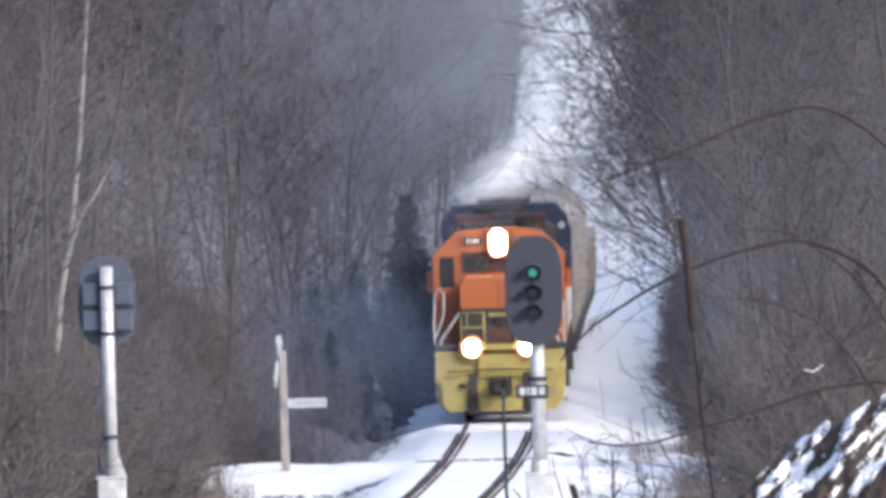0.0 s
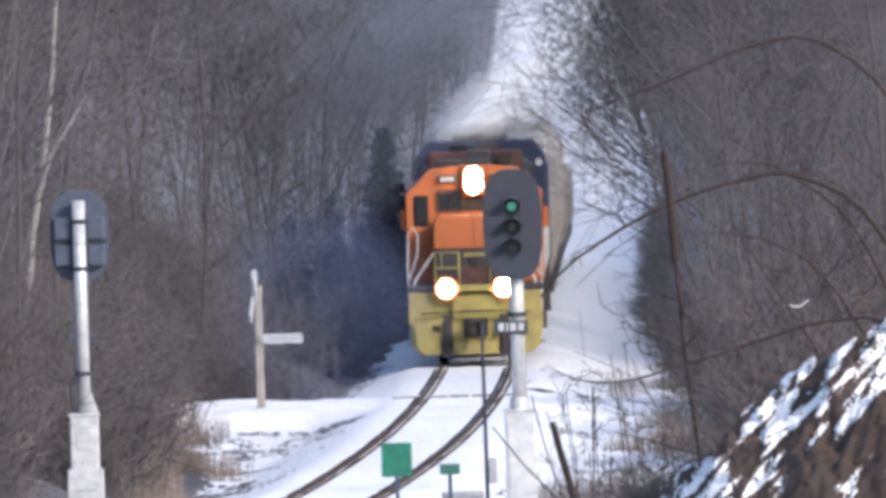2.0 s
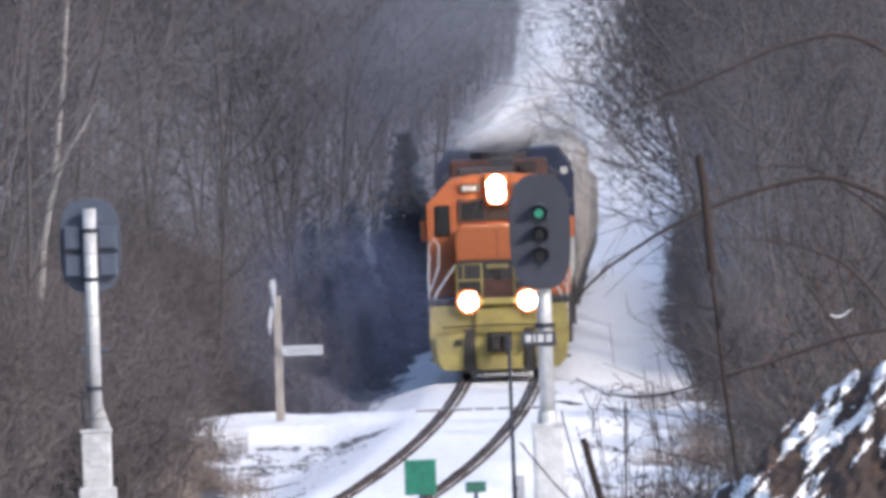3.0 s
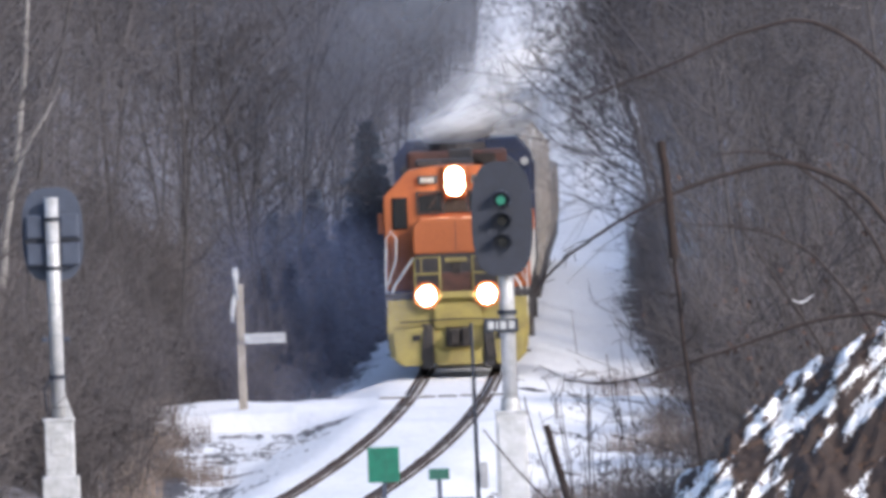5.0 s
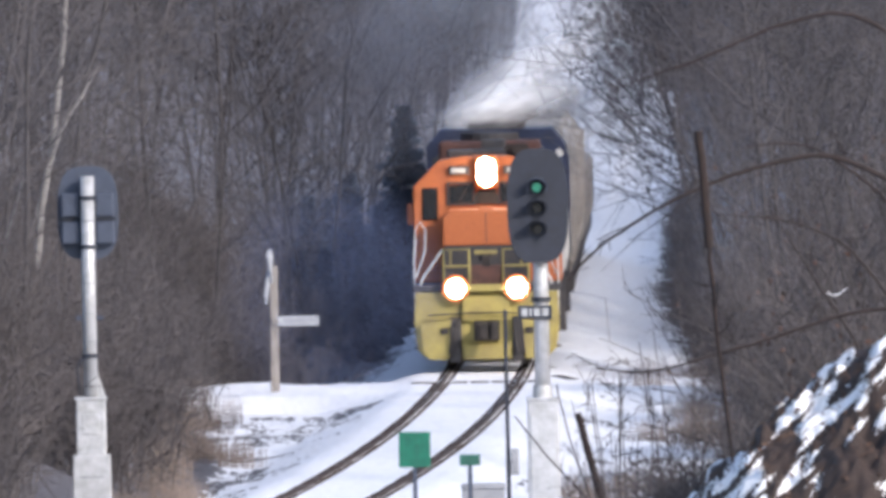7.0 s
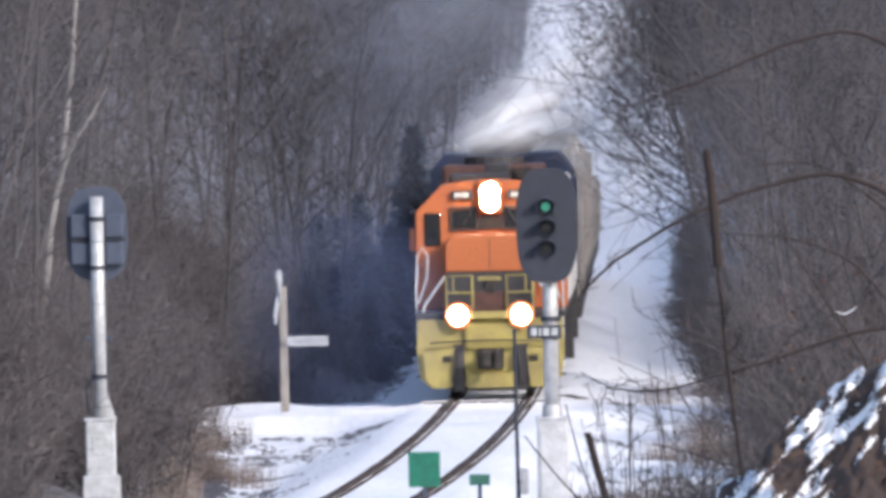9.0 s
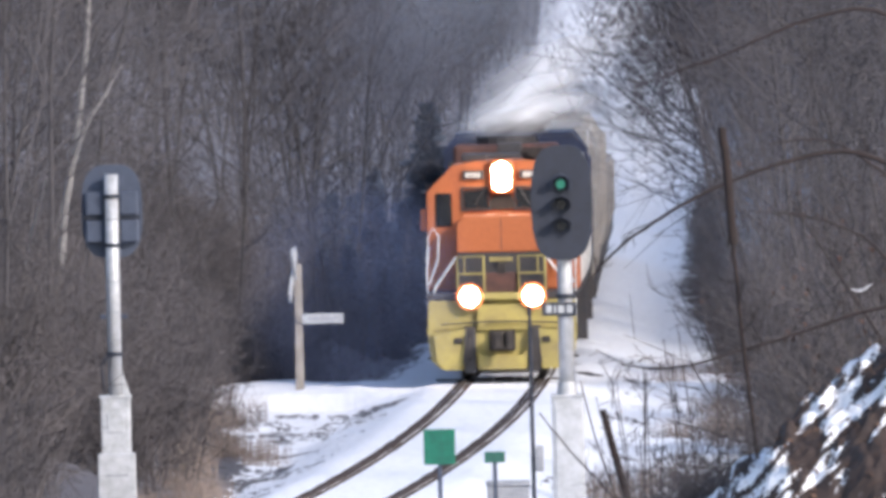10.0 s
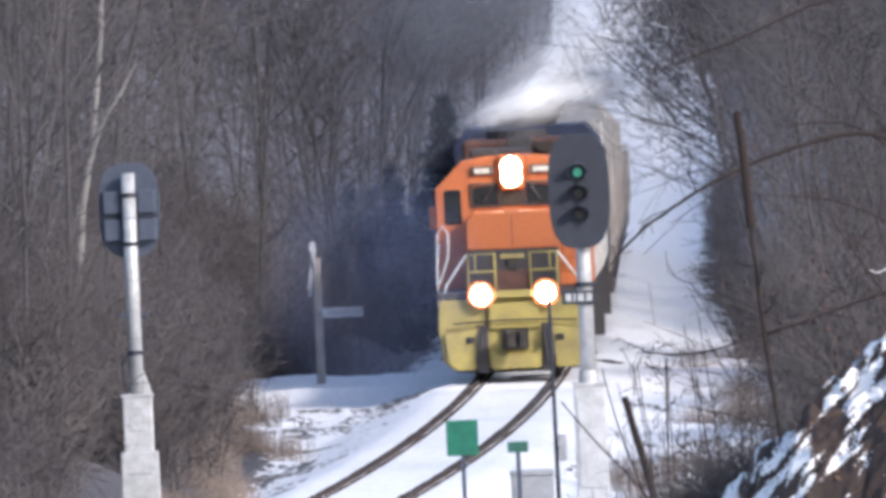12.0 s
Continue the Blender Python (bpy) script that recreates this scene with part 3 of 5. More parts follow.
        # lens radius swollen to take in the lamp's glare
        part("ditch_light_lens", dome(s * 0.62, -0.14, 1.66, 0.19, 0.11), M["lens_glow"], dl, "bright lit lens", smooth=True)
    # handrails
    for s in (-1, 1):
        tubes("end_rail", [[((s * 0.86, 0.16, 1.72), 0.028), ((s * 0.86, 0.16, 2.44), 0.028), ((s * 0.34, 0.16, 2.44), 0.028), ((s * 0.34, 0.16, 1.72), 0.028)],
                           [((s * 0.86, 0.16, 2.1), 0.022), ((s * 0.34, 0.16, 2.1), 0.022)],
                           [((s * 0.72, 0.16, 2.44), 0.02), ((s * 0.72, 0.16, 2.1), 0.02)]], M["yellow"], loco, "yellow tube handrail", sides=6)
        tubes("slanted_rail", [[((s * 0.88, 0.16, 2.44), 0.024), ((s * 1.3, 0.2, 1.85), 0.024), ((s * 1.42, 0.25, 1.3), 0.024)]], M["white"], loco, "white tube handrail", sides=6)
        tubes("corner_grab_rail", [[((s * 1.44, 0.35, 0.55), 0.019), ((s * 1.46, 0.35, 2.2), 0.019), ((s * 1.43, 0.36, 2.85), 0.019), ((s * 1.32, 0.38, 3.0), 0.019), ((s * 1.22, 0.4, 2.85), 0.019), ((s * 1.24, 0.4, 2.4), 0.019), ((s * 1.42, 0.4, 1.9), 0.019)]], M["white"], loco, "white corner handrail", sides=6)
        lines = [[((s * 1.46, 0.4, 2.2), 0.02), ((s * 1.46, 3.0, 2.6), 0.02)], [((s * 1.46, 5.4, 2.65), 0.02), ((s * 1.46, L - 0.4, 2.65), 0.02)]]
        for k in range(8):
            y = 5.5 + k * 1.75
            lines.append([((s * 1.46, y, 1.72), 0.018), ((s * 1.46, y, 2.65), 0.018)])
        tubes("side_rail", lines, M["white"], loco, sides=5)
    part("rail_chain_plate", box(0, 0.17, 2.38, 0.46, 0.02, 0.09, 0.01), M["yellow"], loco)
    part("rail_centre_post", box(0, 0.2, 2.2, 0.16, 0.04, 0.2, 0.01), M["under"], loco)
    # long hood and roof gear
    part("long_hood", prism([(-0.86, 1.72), (0.86, 1.72), (0.86, 3.95), (0.7, 4.12), (-0.7, 4.12), (-0.86, 3.95)], 5.3, L - 0.9, 0.02), M["orange"], loco, "orange long hood")
    rad = part("radiator_section", prism([(-1.25, 3.3), (1.25, 3.3), (1.25, 4.1), (0.9, 4.35), (-0.9, 4.35), (-1.25, 4.1)], 12.8, L - 1.0, 0.02), M["black"], loco)
    for y in (13.7, 15.0, 16.3):
        part("radiator_fan", cyl((0, y, 4.34), (0, y, 4.5), 0.55, n=20), M["under"], rad)
    dyn = part("dynamic_brake_blister", box(0, 9.2, 4.28, 2.1, 2.6, 0.5, 0.08), M["maroon"], loco)
    part("brake_fan", cyl((0, 9.2, 4.52), (0, 9.2, 4.68), 0.6, n=20), M["black"], dyn)
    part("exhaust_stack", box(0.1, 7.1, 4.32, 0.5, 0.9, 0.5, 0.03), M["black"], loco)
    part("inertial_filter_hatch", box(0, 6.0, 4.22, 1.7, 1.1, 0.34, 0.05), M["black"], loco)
    horn = bmesh.new()
    for k, (dx, ln) in enumerate(((-0.14, 0.5), (0, 0.62), (0.14, 0.42))):
        add_cyl(horn, (0.62 + dx, 3.9, 4.42), (0.62 + dx, 3.9 - ln, 4.42), 0.03, 0.11, 12)
    add_box(horn, 0.62, 3.9, 4.33, 0.4, 0.1, 0.12)
    part("horn", horn, M["under"], loco)
    part("roof_aerial_box", box(-0.55, 4.1, 4.33, 0.5, 0.6, 0.14, 0.03), M["black"], loco)
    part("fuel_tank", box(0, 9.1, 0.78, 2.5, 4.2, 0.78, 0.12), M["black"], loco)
    truck(loco, 3.0), truck(loco, 14.9)
    sets = [wheelset(loco, y) for y in (1.63, 4.37, 13.53, 16.27)]
    return loco, sets, L


def trailing_unit():
    """The second unit: dark blue-grey hood, seen past the first."""
    L = 18.2
    u = empty("trailing_locomotive", "dark blue-grey second locomotive coupled behind", "locomotive")
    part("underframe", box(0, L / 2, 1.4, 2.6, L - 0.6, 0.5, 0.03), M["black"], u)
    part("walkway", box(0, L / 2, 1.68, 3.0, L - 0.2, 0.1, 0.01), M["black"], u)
    part("cab", prism([(-1.5, 1.73), (1.5, 1.73), (1.5, 3.9), (1.1, 4.35), (-1.1, 4.35), (-1.5, 3.9)], L - 5.2, L - 2.9, 0.03), M["blue_grey"], u)
    part("hood", prism([(-0.9, 1.73), (0.9, 1.73), (0.9, 4.1), (0.7, 4.3), (-0.7, 4.3), (-0.9, 4.1)], 0.8, L - 5.2, 0.02), M["blue_grey"], u)
    r = part("radiator_section", prism([(-1.45, 3.2), (1.45, 3.2), (1.5, 4.25), (1.2, 4.62), (-1.2, 4.62), (-1.5, 4.25)], 0.9, 4.6, 0.02), M["blue_grey"], u)
    for y in (1.7, 3.4):
        part("radiator_fan", cyl((0, y, 4.6), (0, y, 4.75), 0.6, n=20), M["under"], r)
    part("marker_light", cyl((1.36, 0.86, 4.1), (1.36, 0.92, 4.1), 0.09, n=12), M["white"], r, "pale marker light")
    part("nose", box(0, L - 1.9, 2.45, 1.8, 2.0, 1.45, 0.06), M["blue_grey"], u)
    for s in (-1, 1):
        part("pilot", box(0, L / 2 + s * (L / 2 - 0.1), 0.95, 2.9, 0.1, 1.3, 0.02), M["black"], u)
        lines = [[((s * 1.47, 0.3, 2.65), 0.02), ((s * 1.47, L - 5.3, 2.65), 0.02)]]
        for k in range(7):
            lines.append([((s * 1.47, 0.4 + k * 2.0, 1.73), 0.018), ((s * 1.47, 0.4 + k * 2.0, 2.65), 0.018)])
        tubes("side_rail", lines, M["white"], u, sides=5)
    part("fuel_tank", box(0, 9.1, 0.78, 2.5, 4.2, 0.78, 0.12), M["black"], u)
    part("coupler", box(0, -0.3, 0.82, 0.25, 0.8, 0.3, 0.05), M["under"], u)
    truck(u, 3.0), truck(u, 15.2)
    sets = [wheelset(u, y) for y in (1.63, 4.37, 13.83, 16.57)]
    return u, sets, L


def covered_hopper():
    """A tan-grey covered hopper with ribbed sides, roof hatches and end ladder."""
    L = 16.6
    c = empty("covered_hopper_car", "dusty tan-grey covered hopper car with ribbed sides", "freight car", "hopper cars of the train")
    body = part("body", prism([(-1.45, 1.1), (1.45, 1.1), (1.6, 1.5), (1.6, 3.95), (1.25, 4.45), (-1.25, 4.45), (-1.6, 3.95), (-1.6, 1.5)], 0.9, L - 0.9, 0.03), M["hopper"], c)
    for k in range(13):
        y = 1.2 + k * (L - 2.4) / 12
        for s in (-1, 1):
            part("side_rib", box(s * 1.63, y, 2.92, 0.07, 0.1, 2.05), M["hopper"], body)
    # black strips added low on both sides stand in for the shaded underside
    for s in (-1, 1):
        part("shade_sill", box(s * 1.45, L / 2, 0.92, 0.16, L - 0.6, 0.42, 0.02), M["black"], c)
    part("running_board", box(0, L / 2, 4.53, 0.9, L - 1.4, 0.06, 0.01), M["under"], c)
    for k in range(4):
        part("roof_hatch", box(0, 2.6 + k * 3.8, 4.6, 0.7, 2.2, 0.1, 0.03), M["hopper"], c)
    for e in (0.5, L - 0.5):
        part("end_platform", box(0, e, 1.15, 2.9, 0.9, 0.12, 0.02), M["under"], c)
    for s in (-1, 1):
        lines = [[((s * 1.4, 0.15, 1.0), 0.02), ((s * 1.4, 0.8, 4.4), 0.02)], [((s * 1.0, 0.15, 1.0), 0.02), ((s * 1.0, 0.8, 4.4), 0.02)]]
        lines += [[((s * 1.4, 0.15 + 0.06 * k, 1.2 + 0.32 * k), 0.014), ((s * 1.0, 0.15 + 0.06 * k, 1.2 + 0.32 * k), 0.014)] for k in range(10)]
        tubes("end_ladder", lines, M["white"], c, sides=4)
    hop = bmesh.new()
    for k in range(3):
        y = 3.7 + k * 4.6
        bmesh.ops.create_cone(hop, cap_ends=True, segments=4, radius1=0.5, radius2=1.9, depth=0.8, matrix=Matrix.Translation((0, y, 0.95)) @ Matrix.Rotation(radians(45), 4, "Z"))
    part("discharge_gates", hop, M["hopper"], c)
    part("coupler", box(0, -0.2, 0.82, 0.25, 0.9, 0.3, 0.05), M["under"], c)
    truck(c, 2.1), truck(c, L - 2.1)
    for y in (1.25, 2.95, L - 2.95, L - 1.25):
        wheelset(c, y, 0.46)
    return c, L


def gondola():
    """A low open car with ribbed sides."""
    L = 16.0
    c = empty("gondola_car", "low dusty grey-brown gondola car with ribbed sides", "freight car", "gondola cars of the train")
    body = part("floor", box(0, L / 2, 1.15, 2.9, L - 0.8, 0.2, 0.03), M["gondola"], c)
    for s in (-1, 1):
        side = part("side_wall", box(s * 1.46, L / 2, 1.95, 0.08, L - 0.8, 1.5, 0.015), M["gondola"], c)
        part("end_wall", box(0, L / 2 + s * (L / 2 - 0.42), 1.95, 2.84, 0.08, 1.5, 0.015), M["gondola"], c)
        for k in range(12):
            part("side_rib", box(s * 1.53, 0.9 + k * (L - 1.8) / 11, 1.9, 0.06, 0.12, 1.35), M["gondola"], side)
    # as on the hoppers, black strips imitate shade under the car
    for s in (-1, 1):
        part("shade_sill", box(s * 1.42, L / 2, 0.9, 0.16, L - 0.6, 0.44, 0.02), M["black"], c)
    part("coupler", box(0, -0.2, 0.82, 0.25, 0.9, 0.3, 0.05), M["under"], c)
    truck(c, 2.1), truck(c, L - 2.1)
    for y in (1.25, 2.95, L - 2.95, L - 1.25):
        wheelset(c, y, 0.46)
    return c, L


def train_pose(front, L):
    """A vehicle of length L whose front end stands at that distance down the line: both trucks follow the track."""
    a, b = front + 0.16 * L, front + 0.84 * L
    xa, xb = track_x(a), track_x(b)
    k = (xb - xa) / (b - a)
    return pose(xa - k * 0.16 * L, front, 0, 0, 0, -math.degrees(math.atan(k)))


loco, loco_wheels, LOCO_L = locomotive()
unit, unit_wheels, UNIT_L = trailing_unit()
car, CAR_L = covered_hopper()
cars = [car] + [copy_thing(car, Matrix()) for _ in range(1)]
gon, GON_L = gondola()
gondolas = [gon] + [copy_thing(gon, Matrix()) for _ in range(2)]


def exhaust_puff(w, h, mat="haze"):
    """A flat-bellied puff of haze."""
    bm = bmesh.new()
    bmesh.ops.create_uvsphere(bm, u_segments=24, v_segments=14, radius=0.99)
    bmesh.ops.delete(bm, geom=[v for v in bm.verts if v.co.y > 0.01], context="VERTS")
    ob = mesh_object("exhaust_puff", bm, M[mat], smooth=True)
    ob.scale = (w, 0.8, h)
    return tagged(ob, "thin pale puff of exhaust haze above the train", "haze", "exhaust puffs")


puffs = [(exhaust_puff(w, h, k), dx, dy, z, tilt) for w, h, k, dx, dy, z, tilt in
         ((1.7, 0.55, "haze", 0.25, 19.6, 5.0, -14), (1.6, 0.6, "haze", -0.1, 24, 5.1, -26), (2.0, 0.8, "haze", 0.3, 48, 5.5, -26), (2.2, 1.0, "train_haze", 0.7, 76, 5.9, -24), (1.3, 0.5, "smoke", 1.1, 34, 5.1, -12), (2.9, 1.7, "smoke", -1.2, 42, 7.1, -24), (3.2, 2.2, "smoke", -1.0, 72, 9.4, -24), (2.3, 2.3, "train_haze", 1.0, 37.5, 3.6, -15))]


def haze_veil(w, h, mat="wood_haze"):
    """A tinted see-through shell added to imitate haze: lifts dark woods, dims far snow."""
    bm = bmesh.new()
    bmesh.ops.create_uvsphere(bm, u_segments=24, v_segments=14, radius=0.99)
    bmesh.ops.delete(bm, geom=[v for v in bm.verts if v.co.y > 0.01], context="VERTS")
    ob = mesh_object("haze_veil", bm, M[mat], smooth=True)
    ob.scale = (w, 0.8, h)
    return tagged(ob, "tinted see-through shell standing in for haze", "haze", "haze veils")


# added shells: most brighten dark woods, the grey one darkens bright snow
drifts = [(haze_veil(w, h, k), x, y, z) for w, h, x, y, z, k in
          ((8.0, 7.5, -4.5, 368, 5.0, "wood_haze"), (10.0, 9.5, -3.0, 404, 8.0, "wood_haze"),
           (4.5, 6.5, -6.0, 283, 4.3, "near_haze"), (4.0, 6.0, 7.6, 272, 4.6, "near_haze"), (4.2, 8.0, 5.6, 540, 7.0, "line_dimmer"), (6.5, 7.5, 10.5, 350, 5.0, "wood_haze"), (7.0, 8.0, 11.5, 396, 7.5, "wood_haze"), (2.5, 2.7, -1.2, 322, 1.9, "shade_lift"))]


# ---------- signals and signs ----------


def oval(cx, cz, w, h, n=8, cut=0.62):
    """A tall plate outline with round ends."""
    pts = []
    for k in range(4 * n):
        t = 2 * math.pi * (k + 0.5) / (4 * n)
        c, s = math.cos(t), math.sin(t)
        pts.append((cx + w / 2 * math.copysign(abs(c) ** cut, c), cz + h / 2 * math.copysign(abs(s) ** 0.72, s)))
    return pts


def signal_facing(x, y):
    """The signal that faces the camera: black oval plate, three lamps, green lit."""
    g = ground_z(x, y)
    sg = empty("railway_signal", "silver-masted railway signal with black oval plate, showing green", "railway signal", m=pose(x, y, 0))
    part("foundation", box(0, 0, g - 0.05, 0.75, 0.75, 0.3, 0.03), M["grey_box"], sg)
    case = part("base_case", prism([(-0.25, g), (0.25, g), (0.235, 1.80), (-0.235, 1.80)], -0.2, 0.2, 0.02), M["silver"], sg, "silver base case")
    part("case_lid", box(0, 0, 1.81, 0.5, 0.44, 0.05, 0.015), M["silver"], case)
    part("case_door", box(0, -0.21, 0.95, 0.38, 0.02, 1.4, 0.008), M["silver"], case)
    part("mast", cyl((0, 0, 1.8), (0, 0, 5.3), 0.115, n=20), M["silver"], sg, "silver tube mast", smooth=True)
    part("mast_socket", cyl((0, 0, 1.82), (0, 0, 2.02), 0.155, 0.14, n=20), M["silver"], sg)
    for z in (3.32, 3.05):
        part("clamp", cyl((0, 0, z - 0.035), (0, 0, z + 0.035), 0.15, n=20), M["signal_black"], sg)
    pl = part("number_plate", box(-0.1, -0.17, 3.13, 0.52, 0.02, 0.2, 0.008), M["signal_black"], sg, "small dark plate with pale figures")
    bars(pl, "figure_bar", -0.1, -0.184, 3.13, [0.09, 0.03, 0.09, 0.09], 0.12, M["board_white"], 0.035)
    bp = part("backplate", prism(oval(-0.03, 4.74, 0.93, 1.74), -0.25, -0.225, 0.006), M["signal_black"], sg, "weathered black oval backplate")
    hd = part("signal_head", box(-0.03, -0.12, 4.72, 0.36, 0.22, 1.15, 0.04), M["signal_black"], sg)
    for k, z in enumerate((5.02, 4.70, 4.38)):
        ln = part("signal_lens", cyl((-0.04, -0.262, z), (-0.04, -0.25, z), 0.07, n=24), M["green_glow"] if k == 0 else M["dark_lens"], hd, "lit green lens" if k == 0 else "dark lens")
        V, F = [], []
        seg = 16
        for i in range(seg + 1):
            a = radians(-30 + 240 * i / seg)
            for r in (0.15, 0.135):
                for yy, sc in ((-0.25, 1.0), (-0.56 + 0.12 * (1 - math.sin(max(0, a))), 1.0)):
                    V.append((-0.04 + r * sc * math.cos(a), yy, z + r * sc * math.sin(a)))
        for i in range(seg):
            q, p = 4 * i, 4 * (i + 1)
            F += [(q, q + 1, p + 1, p), (q + 2, p + 2, p + 3, q + 3), (q + 1, q + 3, p + 3, p + 1)]
        from_lists("visor", V, F, M["signal_grey"] if k == 0 else M["signal_black"], hd)
    return sg


def signal_away(x, y):
    """The signal for the other direction, seen from behind."""
    g = ground_z(x, y)
    sg = empty("railway_signal", "silver-masted railway signal seen from behind, blue-grey oval plate", "railway signal", m=pose(x, y, 0))
    part("foundation", box(0, 0, g - 0.05, 0.8, 0.8, 0.3, 0.03), M["grey_box"], sg)
    low = part("base_case", prism([(-0.30, g), (0.30, g), (0.28, 1.08), (-0.28, 1.08)], -0.24, 0.24, 0.02), M["silver"], sg, "silver base case")
    up = part("upper_case", box(0, 0, 1.49, 0.45, 0.4, 0.86, 0.025), M["silver"], sg)
    part("case_hood", box(0, 0, 1.93, 0.49, 0.44, 0.05, 0.015), M["silver"], up)
    part("case_hatch", box(0, -0.205, 1.55, 0.26, 0.02, 0.3, 0.006), M["silver"], up)
    for z in (0.35, 0.75):
        part("case_seam", box(0, -0.245, z, 0.36, 0.012, 0.03), M["grey_box"], low)
    part("mast", cyl((0, 0, 1.9), (0, 0, 5.30), 0.105, n=20), M["silver"], sg, "silver tube mast", smooth=True)
    gs = prism([(0.0, 1.95), (0.23, 1.95), (0.10, 2.35), (0.0, 2.35)], -0.03, 0.03, 0.005)
    part("gusset", gs, M["silver"], sg)
    for z in (2.8, 3.22, 3.68, 4.62):
        part("mast_band", cyl((0, 0, z - 0.012), (0, 0, z + 0.012), 0.110, n=20), M["grey_box"], sg)
    for z in (2.58, 4.23, 4.97):
        part("clamp", cyl((0, 0, z - 0.03), (0, 0, z + 0.03), 0.125, n=20), M["signal_black"], sg)
    tubes("cable", [[((0.02, -0.12, 2.58), 0.02), ((-0.14, -0.14, 2.52), 0.02), ((-0.2, -0.12, 2.4), 0.02), ((-0.16, -0.1, 2.0), 0.02)]], M["signal_black"], sg, sides=6)
    part("bracket_arm", box(0, 0, 3.15, 0.42, 0.06, 0.06, 0.01), M["signal_grey"], sg)
    part("backplate", prism(oval(0.0, 4.74, 0.93, 1.42), 0.2, 0.225, 0.006), M["signal_grey"], sg, "dull blue-grey backplate")
    for s in (-1, 1):
        hb = part("lamp_housing", box(s * 0.26, 0.12, 4.86, 0.28, 0.16, 0.36, 0.03), M["signal_grey"], sg)
        part("lamp_housing", box(s * 0.26, 0.12, 4.44, 0.28, 0.16, 0.34, 0.03), M["signal_grey"], sg)
    part("head_beam", box(0, 0.12, 4.65, 0.86, 0.06, 0.06, 0.01), M["signal_black"], sg)
    return sg


def crossing_post(x, y):
    """Weathered crossing post: crossed boards seen nearly edge-on and a white arm board along the lane."""
    g = ground_z(x, y)
    p = empty("crossing_sign_post", "weathered wooden crossing post with white boards", "sign post", m=pose(x, y, 0))
    part("post", prism([(-0.085, g - 0.1), (0.085, g - 0.1), (0.075, 2.35), (-0.075, 2.35)], -0.07, 0.07, 0.01), M["wood"], p)
    for s in (-1, 1):
        part("crossbuck_board", box(0, 0, 0, 0.05, 1.3, 0.23, 0.01, m=Matrix.Translation((-0.07 - 0.03 * s, -0.02, 2.14)) @ pose(0, 0, 0, s * 45, 0, -8)), M["board_white"], p, "white crossed board, edge on")
    part("bracket", box(0.02, -0.09, 1.26, 0.12, 0.05, 0.12, 0.01), M["wood"], p)
    b = part("arm_board", box(0.47, -0.1, 1.27, 0.82, 0.03, 0.2, 0.008, m=pose(0, 0, 0, 0, 0, 0)), M["board_white"], p, "white arm board")
    bars(b, "letter_bar", 0.47, -0.118, 1.27, [0.07, 0.05, 0.08, 0.04, 0.07, 0.06, 0.07], 0.06, M["grey_box"], 0.025)
    return p


def plate_sign(x, y, z, w, h, mat, name, label):
    g = ground_z(x, y)
    s = empty(name, label, "sign", m=pose(x, y, 0, 0, 0, 0))
    part("post", prism([(-0.03, g - 0.1), (0.03, g - 0.1), (0.03, z + h * 0.3), (-0.03, z + h * 0.3)], 0.02, 0.05, 0.004), M["signal_grey"], s)
    part("plate", box(0, 0, z, w, 0.02, h, 0.008), mat, s)
    part("fold", box(w * 0.08, -0.012, z, 0.012, 0.012, h * 0.96), M["dark_green"], s)
    return s


signal_facing(2.12, 256)
signal_away(-4.72, 256)
crossing_post(-2.50, 333)
plate_sign(0.15, 230, 1.88, 0.43, 0.48, M["green"], "green_marker_sign", "square green marker plate on a thin post")
plate_sign(0.90, 230.2, 1.72, 0.28, 0.15, M["dark_green"], "small_marker_sign", "small dull green plate on a thin post")


def cabinet(x, y):
    g = ground_z(x, y)
    c = empty("equipment_cabinet", "grey trackside equipment cabinet with a sloped lid", "cabinet", m=pose(x, y, 0))
    part("body", box(0, 0, (g + 1.32) / 2, 0.58, 0.45, 1.32 - g, 0.02), M["grey_box"], c)
    part("lid", prism([(-0.31, 1.32), (0.31, 1.32), (0.29, 1.38), (-0.29, 1.38)], -0.25, 0.25, 0.01), M["grey_box"], c)
    part("door", box(0, -0.232, 0.6, 0.5, 0.02, 1.2, 0.008), M["grey_box"], c)
    part("latch", box(0.18, -0.25, 0.7, 0.04, 0.03, 0.12, 0.006), M["under"], c)


def thin_pole(x, y):
    g = ground_z(x, y)
    c = empty("cable_pole", "thin dark pole with a small junction box", "pole", m=pose(x, y, 0))
    part("pole", cyl((0, 0, g - 0.1), (-0.03, 0, 3.72), 0.034, 0.024, n=10), M["signal_black"], c)
    part("junction_box", box(0.075, -0.02, 1.63, 0.11, 0.1, 0.36, 0.015), M["grey_box"], c)
    part("strap", box(0.02, -0.02, 1.63, 0.1, 0.08, 0.03), M["signal_black"], c)


cabinet(1.08, 230.6)
thin_pole(1.45, 232)

# ---------- woods ----------


